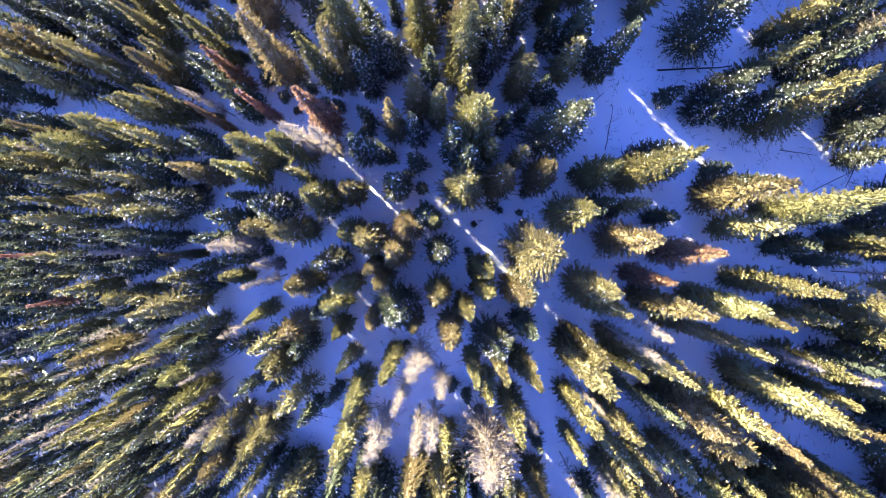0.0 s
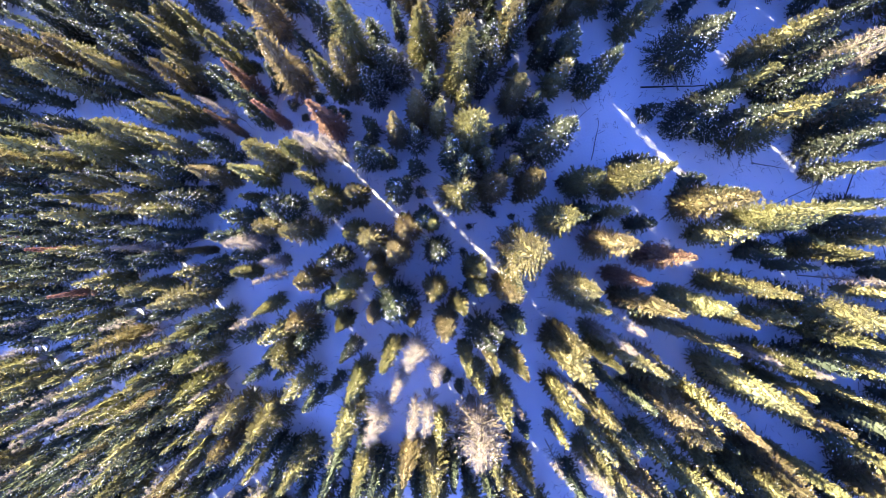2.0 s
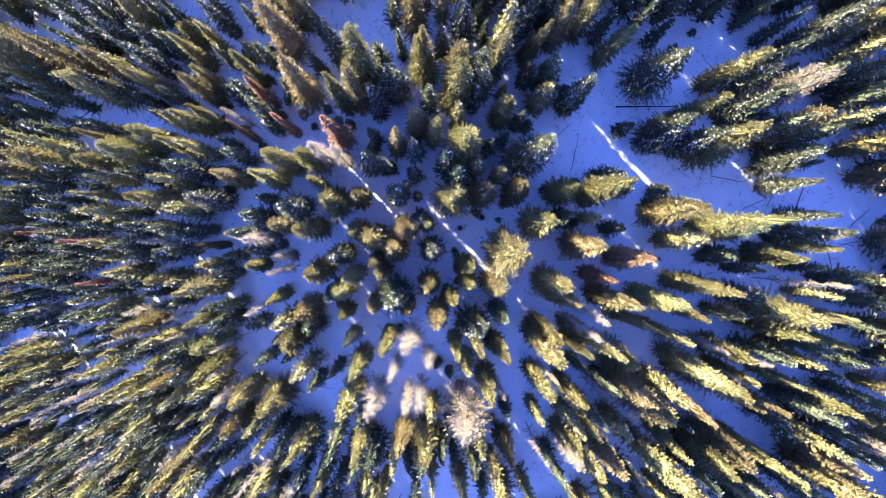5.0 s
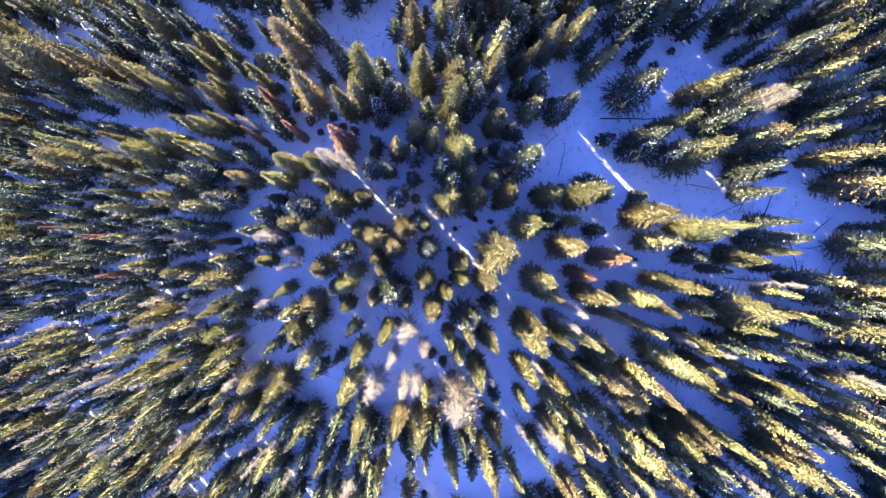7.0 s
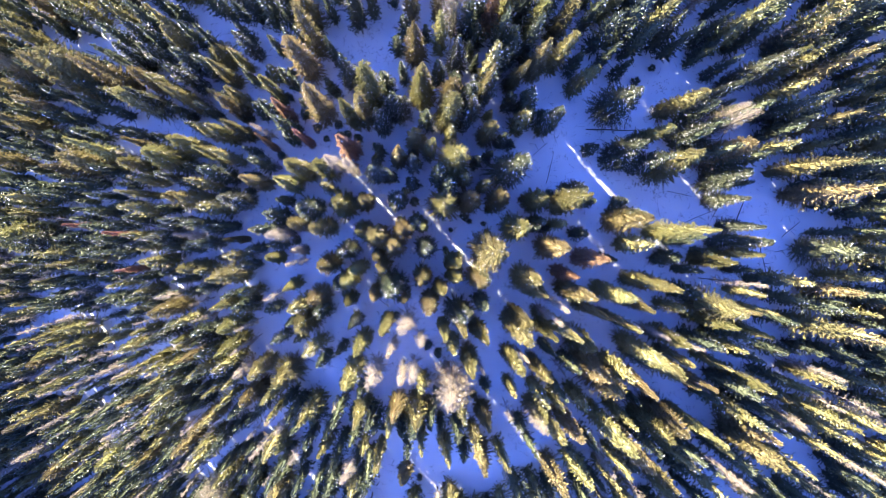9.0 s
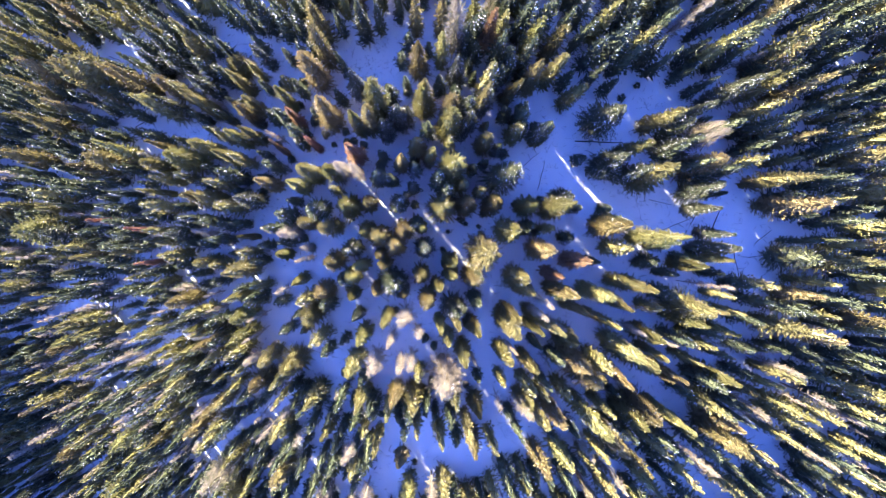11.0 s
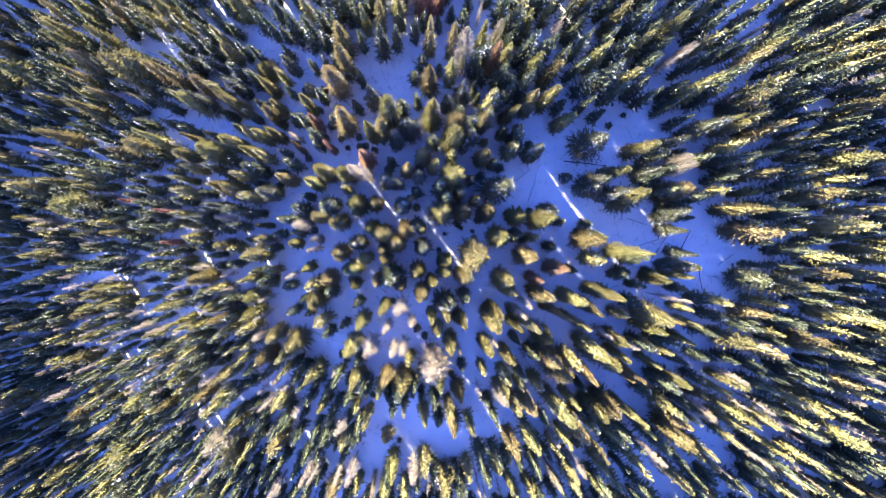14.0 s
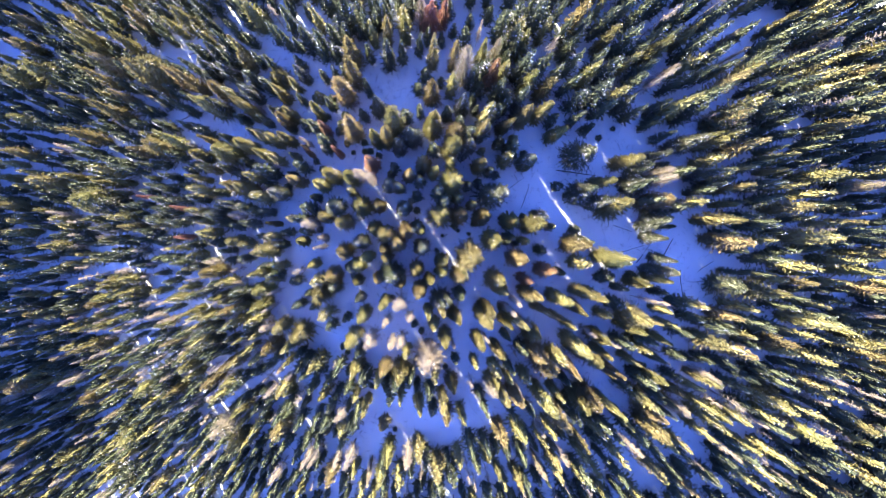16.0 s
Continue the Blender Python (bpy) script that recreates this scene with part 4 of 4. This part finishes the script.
SUN_BLOCKERS.append((-4.3, 44.0, 5.7))
SUN_BLOCKERS.append((54.4, -14.1, 9.4))
SUN_BLOCKERS.append((-23.4, -14.2, 10.9))
SUN_BLOCKERS.append((-83.5, -42.5, 7.1))
SUN_BLOCKERS.append((24.8, 13.1, 10.0))
SUN_BLOCKERS.append((-59.9, 49.1, 11.2))
SUN_BLOCKERS.append((20.9, -10.5, 8.8))
SUN_BLOCKERS.append((47.1, -10.0, 10.5))
SUN_BLOCKERS.append((43.7, -22.8, 5.3))
SUN_BLOCKERS.append((-39.1, -4.0, 9.7))
SUN_BLOCKERS.append((25.4, -18.7, 12.4))
SUN_BLOCKERS.append((-4.6, 5.8, 10.4))
SUN_BLOCKERS.append((49.3, -19.4, 9.1))
SUN_BLOCKERS.append((-61.5, -12.9, 5.0))
SUN_BLOCKERS.append((-44.8, 22.1, 9.8))
SUN_BLOCKERS.append((-10.8, -8.6, 8.3))
SUN_BLOCKERS.append((33.7, -14.9, 8.9))
SUN_BLOCKERS.append((33.1, -15.9, 10.9))
SUN_BLOCKERS.append((34.3, 13.0, 9.9))
SUN_BLOCKERS.append((40.5, 8.7, 12.3))
SUN_BLOCKERS.append((-37.5, 35.5, 10.8))
SUN_BLOCKERS.append((-35.7, 46.0, 9.9))
SUN_BLOCKERS.append((0.6, -18.2, 6.6))
SUN_BLOCKERS.append((-33.2, -35.7, 10.6))
SUN_BLOCKERS.append((24.4, 10.8, 10.5))
SUN_BLOCKERS.append((36.1, 49.5, 9.4))
SUN_BLOCKERS.append((-29.5, -23.2, 8.2))
SUN_BLOCKERS.append((31.3, -9.7, 8.8))
SUN_BLOCKERS.append((-55.4, 48.1, 12.0))
SUN_BLOCKERS.append((-18.5, -31.4, 5.8))
SUN_BLOCKERS.append((54.4, -6.2, 7.2))
SUN_BLOCKERS.append((44.6, -9.1, 8.1))
SUN_BLOCKERS.append((-68.6, -9.0, 11.0))
SUN_BLOCKERS.append((6.7, 9.8, 8.0))
SUN_BLOCKERS.append((-30.2, 44.0, 10.8))
SUN_BLOCKERS.append((29.0, -7.4, 11.1))
SUN_BLOCKERS.append((26.4, 9.4, 11.9))
SUN_BLOCKERS.append((-70.0, -26.8, 7.4))
SUN_BLOCKERS.append((2.0, -17.0, 5.7))
SUN_BLOCKERS.append((1.7, 4.9, 12.1))
SUN_BLOCKERS.append((-36.5, 28.4, 11.8))
SUN_BLOCKERS.append((-16.1, -29.0, 11.0))
SUN_BLOCKERS.append((-22.6, -18.1, 8.2))
SUN_BLOCKERS.append((-51.0, -22.8, 7.5))
SUN_BLOCKERS.append((-66.1, 38.4, 7.1))
SUN_BLOCKERS.append((56.1, -18.8, 11.3))
SUN_BLOCKERS.append((-55.0, 44.0, 11.8))
SUN_BLOCKERS.append((61.0, 2.1, 9.0))
SUN_BLOCKERS.append((17.7, 41.7, 7.0))
SUN_BLOCKERS.append((-61.3, 20.9, 8.7))
SUN_BLOCKERS.append((-53.2, 35.5, 9.4))
SUN_BLOCKERS.append((-49.0, 13.0, 8.3))
SUN_BLOCKERS.append((50.2, 43.9, 8.4))
SUN_BLOCKERS.append((41.8, 22.3, 10.9))
SUN_BLOCKERS.append((-31.4, 42.7, 8.9))
SUN_BLOCKERS.append((-31.7, -10.0, 7.6))
SUN_BLOCKERS.append((-78.8, -24.2, 7.9))
SUN_BLOCKERS.append((-36.3, -31.1, 10.0))
SUN_BLOCKERS.append((15.6, -25.5, 7.7))
SUN_BLOCKERS.append((11.7, 1.3, 5.3))
SUN_BLOCKERS.append((66.7, 16.5, 5.1))
SUN_BLOCKERS.append((45.7, 38.8, 12.2))
SUN_BLOCKERS.append((30.4, -19.2, 11.2))
SUN_BLOCKERS.append((27.3, -19.8, 11.1))
SUN_BLOCKERS.append((14.6, -11.7, 10.1))
SUN_BLOCKERS.append((60.6, -30.1, 9.4))
SUN_BLOCKERS.append((50.6, -7.8, 11.7))
SUN_BLOCKERS.append((-70.0, -41.2, 5.0))
SUN_BLOCKERS.append((8.7, 12.9, 11.1))
SUN_BLOCKERS.append((-26.0, -33.9, 10.9))
SUN_BLOCKERS.append((-57.7, -35.3, 5.7))
SUN_BLOCKERS.append((24.0, -0.6, 6.4))
SUN_BLOCKERS.append((61.1, -8.6, 6.9))
SUN_BLOCKERS.append((29.8, -12.5, 11.7))
SUN_BLOCKERS.append((29.6, -29.6, 6.4))
SUN_BLOCKERS.append((-39.5, 36.1, 8.8))
SUN_BLOCKERS.append((58.5, -10.8, 9.0))
SUN_BLOCKERS.append((-30.2, 19.2, 10.1))
SUN_BLOCKERS.append((-64.7, 14.1, 11.8))
SUN_BLOCKERS.append((-1.5, 41.3, 9.2))
SUN_BLOCKERS.append((-13.3, 26.9, 11.9))
SUN_BLOCKERS.append((-56.2, 13.2, 10.9))
SUN_BLOCKERS.append((-44.2, -19.2, 5.0))
SUN_BLOCKERS.append((-15.6, 25.3, 9.4))
SUN_BLOCKERS.append((1.4, -18.3, 9.6))
SUN_BLOCKERS.append((46.9, 42.9, 5.1))
SUN_BLOCKERS.append((40.4, -31.0, 5.8))
SUN_BLOCKERS.append((-44.6, 42.6, 8.6))
SUN_BLOCKERS.append((-34.7, -23.8, 7.9))
SUN_BLOCKERS.append((-24.3, 10.2, 5.1))
SUN_BLOCKERS.append((-51.5, 45.4, 9.8))
SUN_BLOCKERS.append((-26.6, 42.9, 6.5))
SUN_BLOCKERS.append((5.7, -6.3, 10.7))
SUN_BLOCKERS.append((-71.4, 3.3, 5.5))
SUN_BLOCKERS.append((-48.7, 7.6, 12.0))
SUN_BLOCKERS.append((54.0, 1.3, 8.0))
SUN_BLOCKERS.append((22.8, 19.9, 11.5))
SUN_BLOCKERS.append((58.1, -23.8, 7.5))
SUN_BLOCKERS.append((-5.8, -27.1, 8.4))
SUN_BLOCKERS.append((49.0, 8.9, 11.5))
SUN_BLOCKERS.append((-68.8, -44.0, 9.6))
SUN_BLOCKERS.append((-7.1, 41.2, 10.0))
SUN_BLOCKERS.append((-62.6, -46.7, 9.0))
SUN_BLOCKERS.append((36.8, -29.4, 8.1))
SUN_BLOCKERS.append((25.8, 11.7, 10.6))
SUN_BLOCKERS.append((-19.4, -8.5, 10.8))
SUN_BLOCKERS.append((-15.5, 33.6, 5.0))
SUN_BLOCKERS.append((53.1, -27.2, 5.9))
SUN_BLOCKERS.append((-10.8, 27.1, 9.3))
SUN_BLOCKERS.append((-11.1, 35.9, 5.0))
SUN_BLOCKERS.append((-22.5, 5.2, 11.5))
SUN_BLOCKERS.append((-59.5, -28.9, 10.5))
SUN_BLOCKERS.append((-20.9, -40.5, 7.1))
SUN_BLOCKERS.append((-9.2, -29.1, 6.5))
SUN_BLOCKERS.append((-6.6, -22.1, 9.2))
SUN_BLOCKERS.append((-41.7, -20.3, 5.5))
SUN_BLOCKERS.append((-11.9, 43.7, 9.4))
SUN_BLOCKERS.append((-43.5, 37.6, 7.4))
SUN_BLOCKERS.append((9.3, -29.4, 5.0))
SUN_BLOCKERS.append((-14.2, -21.1, 8.3))
SUN_BLOCKERS.append((47.4, -19.9, 5.9))
SUN_BLOCKERS.append((64.0, -2.6, 5.0))
SUN_BLOCKERS.append((19.0, 4.4, 5.1))
SUN_BLOCKERS.append((-44.6, -16.6, 11.7))
SUN_BLOCKERS.append((42.6, -24.3, 5.0))
SUN_BLOCKERS.append((-34.9, 17.3, 8.7))
SUN_BLOCKERS.append((57.4, -12.9, 8.3))
SUN_BLOCKERS.append((-18.0, 28.1, 11.8))
SUN_BLOCKERS.append((60.1, -7.4, 7.6))
SUN_BLOCKERS.append((-45.4, 2.1, 11.4))
SUN_BLOCKERS.append((-34.5, -31.4, 10.5))
SUN_BLOCKERS.append((38.5, -24.1, 6.3))
SUN_BLOCKERS.append((-29.0, 25.1, 8.5))
SUN_BLOCKERS.append((-64.5, -43.9, 5.1))
SUN_BLOCKERS.append((24.7, 1.4, 9.4))
SUN_BLOCKERS.append((-80.8, -38.5, 11.0))
SUN_BLOCKERS.append((-0.1, -32.3, 8.0))
SUN_BLOCKERS.append((65.5, 27.9, 8.3))
SUN_BLOCKERS.append((26.1, 20.0, 7.4))
SUN_BLOCKERS.append((-0.9, 40.7, 11.3))
SUN_BLOCKERS.append((32.1, -3.8, 5.0))
SUN_BLOCKERS.append((31.5, 32.1, 7.4))
SUN_BLOCKERS.append((33.4, -33.6, 8.1))
SUN_BLOCKERS.append((-38.3, -4.7, 11.8))
SUN_BLOCKERS.append((-14.5, -26.2, 9.4))
SUN_BLOCKERS.append((-16.7, 38.3, 8.2))
SUN_BLOCKERS.append((-57.3, -49.0, 7.5))
SUN_BLOCKERS.append((24.2, -28.8, 5.9))
SUN_BLOCKERS.append((-77.3, -47.6, 5.3))
SUN_BLOCKERS.append((49.8, -0.8, 11.3))
SUN_BLOCKERS.append((-57.9, 47.0, 11.8))
SUN_BLOCKERS.append((56.4, 22.2, 9.0))
SUN_BLOCKERS.append((-0.4, -19.3, 11.9))
SUN_BLOCKERS.append((-71.5, -11.0, 8.7))
SUN_BLOCKERS.append((-65.1, -8.3, 9.4))
SUN_BLOCKERS.append((-61.8, -27.4, 8.3))
SUN_BLOCKERS.append((30.2, 9.0, 8.4))
SUN_BLOCKERS.append((-36.4, -21.9, 10.0))
SUN_BLOCKERS.append((-21.9, 13.4, 6.6))
SUN_BLOCKERS.append((-64.5, 36.5, 7.9))
SUN_BLOCKERS.append((2.5, -19.8, 7.6))
SUN_BLOCKERS.append((57.2, 50.0, 7.7))
SUN_BLOCKERS.append((-29.6, -14.7, 5.1))
SUN_BLOCKERS.append((-53.6, 13.4, 6.8))
SUN_BLOCKERS.append((6.7, 25.1, 12.5))
SUN_BLOCKERS.append((55.9, -12.7, 9.4))
SUN_BLOCKERS.append((-57.4, 10.1, 7.4))
SUN_BLOCKERS.append((-0.2, 16.0, 6.2))
SUN_BLOCKERS.append((36.6, -38.6, 5.0))
SUN_BLOCKERS.append((-41.8, 7.8, 5.9))
SUN_BLOCKERS.append((-15.9, -1.9, 8.7))
SUN_BLOCKERS.append((41.5, -3.0, 11.9))
SUN_BLOCKERS.append((-51.5, 5.8, 6.3))
SUN_BLOCKERS.append((54.1, 10.5, 11.1))
SUN_BLOCKERS.append((33.4, -29.5, 6.8))
SUN_BLOCKERS.append((51.2, -38.7, 5.0))
SUN_BLOCKERS.append((-66.5, -11.4, 10.1))
SUN_BLOCKERS.append((-38.0, 42.4, 10.2))
SUN_BLOCKERS.append((10.2, -29.7, 5.0))
SUN_BLOCKERS.append((-42.7, -9.8, 11.1))
SUN_BLOCKERS.append((-15.8, 1.1, 10.8))
SUN_BLOCKERS.append((41.5, -33.7, 9.0))
SUN_BLOCKERS.append((49.7, -29.8, 8.7))
SUN_BLOCKERS.append((-53.2, 37.4, 12.2))
SUN_BLOCKERS.append((-7.5, -29.4, 7.0))
SUN_BLOCKERS.append((-35.3, 33.7, 11.0))
SUN_BLOCKERS.append((28.7, -29.3, 11.9))
SUN_BLOCKERS.append((-65.5, -32.8, 10.6))
SUN_BLOCKERS.append((21.1, -28.1, 8.0))
SUN_BLOCKERS.append((-2.0, 36.3, 8.2))
SUN_BLOCKERS.append((-16.5, -0.4, 12.2))
SUN_BLOCKERS.append((65.6, -17.6, 5.0))
SUN_BLOCKERS.append((49.1, 35.1, 9.4))
SUN_BLOCKERS.append((-18.9, 34.1, 5.5))
SUN_BLOCKERS.append((47.1, 3.8, 10.2))
SUN_BLOCKERS.append((-80.3, -27.8, 8.7))
SUN_BLOCKERS.append((-32.4, -8.6, 9.8))
SUN_BLOCKERS.append((10.6, 2.0, 8.7))
SUN_BLOCKERS.append((-19.3, 36.6, 8.3))
SUN_BLOCKERS.append((56.9, -0.9, 8.4))
SUN_BLOCKERS.append((-29.8, -18.1, 7.9))
SUN_BLOCKERS.append((-15.5, 27.5, 12.4))
SUN_BLOCKERS.append((-19.0, 31.0, 12.4))
SUN_BLOCKERS.append((-14.2, 26.2, 11.0))
SUN_BLOCKERS.append((-4.0, 34.6, 12.4))
SUN_BLOCKERS.append((-7.0, 37.6, 12.4))
SUN_BLOCKERS.append((-31.0, 31.1, 12.0))
SUN_BLOCKERS.append((-29.0, 26.0, 12.0))
SUN_BLOCKERS.append((-44.0, -38.0, 11.5))
SUN_BLOCKERS.append((-48.0, -34.0, 11.5))
SUN_BLOCKERS.append((-53.0, 14.0, 11.5))
SUN_BLOCKERS.append((10.0, 22.7, 12.4))
SUN_BLOCKERS.append((6.5, 26.2, 12.4))
SUN_BLOCKERS.append((3.4, 21.7, 12.0))
SUN_BLOCKERS.append((2.4, 20.7, 12.0))
SUN_BLOCKERS.append((7.1, 18.2, 9.5))
SUN_BLOCKERS.append((6.1, 17.2, 9.5))
SUN_BLOCKERS.append((-18.0, 23.3, 9.5))
SUN_BLOCKERS.append((-14.2, 19.4, 8.5))
SUN_BLOCKERS.append((-23.6, 28.8, 12.0))
SUN_BLOCKERS.append((-28.0, 33.3, 12.4))
SUN_BLOCKERS.append((-28.2, 29.0, 11.0))
SUN_BLOCKERS.append((-37.0, 30.5, 12.0))
SUN_BLOCKERS.append((3.1, 21.6, 12.0))
SUN_BLOCKERS.append((2.6, 20.9, 12.0))


def build_thicket():
    """The lower trees that close the stand, added firs that block sunbeams, and unseen woods around: one tangled mass
    for each kind of needle.
    """
    rng = random.Random(5)
    near, rim, far = [], [], []
    close = [conifer_meshes(601 + k, 1.0, q, 32, 8, 14, 0.22, mat=SHADE_GREEN, snow_share=0.062, limbs=False, flake=0.036) for k, q in enumerate((0.6, 0.85, 0.72))]
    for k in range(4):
        near.append(conifer_meshes(91 + k, 1.0, 0.7, 26, 7, 7, 0.32, mat=SHADE_GREEN, snow_share=0.075, limbs=False, core=0.4, flake=0.043))
        rim.append(conifer_meshes(81 + k, 1.0, 0.7, 20, 6, 5, 0.42, mat=SHADE_GREEN, snow_share=0.08, limbs=False, core=0.5, flake=0.05))
        far.append(conifer_meshes(96 + k, 1.2, 0.6, 9, 6, 3, 1.0, mat=SHADE_GREEN, snow_share=0.0, limbs=False, core=0.7))
    bare = [[*snag_meshes(86 + k, 75, 0.95, 5, 0.055, 0.012), ("snow", [], [], None)] for k in range(3)]
    near, rim, far, close, bare = ([[(np.array([tuple(q) for q in v]).reshape(-1, 3), f) for _, v, f, _ in p] for p in some] for some in (near, rim, far, close, bare))
    kinds = {SHADE_GREEN: [[[], [], 0] for _ in range(3)], OLIVE: [[[], [], 0] for _ in range(3)], PALE: [[[], [], 0] for _ in range(3)]}
    cells = {}
    for s in SINGLES:
        cells.setdefault((int(s[0] // 4), int(s[1] // 4)), []).append(s)
    low = list(SUN_BLOCKERS)
    # firs added sunward of each lane, shading the snow past its streak
    for lx, ly, length in LANES:
        for a in (3.0, 4.5, 6.5, 9.0, 12.0):
            x, y = lx + (a + length) * math.cos(SUN_AZ), ly + (a + length) * math.sin(SUN_AZ)
            if a < 5 or not is_open(x, y):
                low.append((x, y, 0.95 * a * math.tan(SUN_EL)))
    for turn_no in range(62000 + len(low)):
        extra = low[turn_no - 62000] if turn_no >= 62000 else None
        x, y = extra[:2] if extra else (rng.uniform(-125, 80), rng.uniform(-85, 112))
        inner = -84 < x < 68 and -64 < y < 46 and x - 0.8 * y < 75
        middle = near_middle(x, y)
        gap = 1.8 if tall_stand(x, y) else 1.85 if middle and x > -18 else 1.5 if inner and x < -9 and y < 0 else 1.6 if inner else 2.2
        # unseen woods beyond the middle, kept on the sun's side to shade the snow
        if not inner and (x + y < -165 or x - y < -190 or x + 0.9 * y > 100 or (y < -64 and x > -30)):
            continue
        i, j = int(x // 4), int(y // 4)
        if not extra and (is_open(x, y) or any(math.hypot(x - s[0], y - s[1]) < gap for a in (-1, 0, 1) for b in (-1, 0, 1) for s in cells.get((i + a, j + b), ()))):
            continue
        cells.setdefault((i, j), []).append((x, y))
        olive = inner and rng.random() < (0.4 if middle else 0.1 if x < -4 else 0.26)
        h = rng.uniform(8.5, 12.5) if olive else rng.uniform(6.0, 10.5) if middle else rng.uniform(6.0, 10.5) if inner else rng.uniform(9.0, 13.5)
        if tall_stand(x, y):
            h = rng.uniform(11.5, 15.0)
        if extra:
            h, olive = extra[2], False
        h = h if extra else lane_height(x, y, h, 0.6 + 0.05 * h)
        if h < 1.8 and not extra:
            continue
        r, w = (0.56 + 0.052 * h) * (1.0 if inner else 1.25) * rng.uniform(0.8, 1.25), rng.uniform(-0.6, 0.6)
        c, s = math.cos(w) * r, math.sin(w) * r
        turn = np.array([[c, -s, 0], [s, c, 0], [0, 0, h / 12.0]])
        at = np.array((x, y, ground_at(x, y) - 0.1))
        # dead trees stand thickest below, on both sides
        dead = inner and not extra and not olive and rng.random() < (0.08 if y < -32 else 0.32 if y < -7 and x < -9 else 0.22 if y < -9 and x > 9 else 0.05)
        # olive trees again along the far western edge
        western = inner and x < -46 and y < 0 and forest_rng(x, y).random() < 0.35
        # olive stands for sunlit trees, the darkened green for those in shade
        mat = PALE if dead else OLIVE if olive or western else SHADE_GREEN
        source = bare if dead else close if middle else far if not inner else rim if abs(x) > 46 or abs(y) > 32 else near
        for some, (v, f) in zip(kinds[mat], source[rng.randrange(len(source))]):
            base = some[2]
            some[0].append(v @ turn.T + at)
            some[1].extend(tuple(n + base for n in q) for q in f)
            some[2] += len(v)
    for mat, label in ((SHADE_GREEN, "dense dark green thicket of snow-flecked conifers"), (OLIVE, "crowded olive-green young conifers filling the woods"), (PALE, "bleached bare dead conifers scattered through woods")):
        root = new("conifer_thicket")
        for name, (vs, fs, _), skin in zip(("trunk", "crown", "snow"), kinds[mat], (GREY if mat == PALE else BARK, mat, CLUMP)):
            if not fs:
                continue
            ob = new(name, mesh_of(name, np.concatenate(vs), fs, skin))
            ob.parent = root
            ob["kind"] = "stuff"
        tagged(root, label, "conifer forest", kind="stuff")


build_thicket()


def build_litter():
    """Twigs, cones and buried shoots that stick out of the open snow."""
    rng = random.Random(17)
    v, f = [], []
    for c in [*OPEN, *((-34, y, 36, y, 2.5) for y in range(-20, 22, 4))]:
        for _ in range(int(6 + 7 * c[4]) if c[4] != 2.5 else 170):
            k = rng.random()
            x = c[0] + (c[2] - c[0]) * k + rng.gauss(0, 0.55 * c[4])
            y = c[1] + (c[3] - c[1]) * k + rng.gauss(0, 0.55 * c[4])
            z = ground_at(x, y)
            for _ in range(rng.choice((1, 1, 2, 4, 6))):
                w, n = rng.uniform(0, 6.28), rng.uniform(0.12, 0.55)
                a = Vector((x + rng.gauss(0, 0.12), y + rng.gauss(0, 0.12), z - 0.03))
                rod(v, f, a, a + Vector((math.cos(w) * n, math.sin(w) * n, rng.uniform(0.05, 0.3))), rng.uniform(0.009, 0.022), 0.005, 3)
    ob = new("twig_litter", mesh_of("twig_litter", v, f, LOGWOOD))
    return tagged(ob, "dark twigs and shoots sticking out of snow", "twigs", kind="stuff")


build_litter()
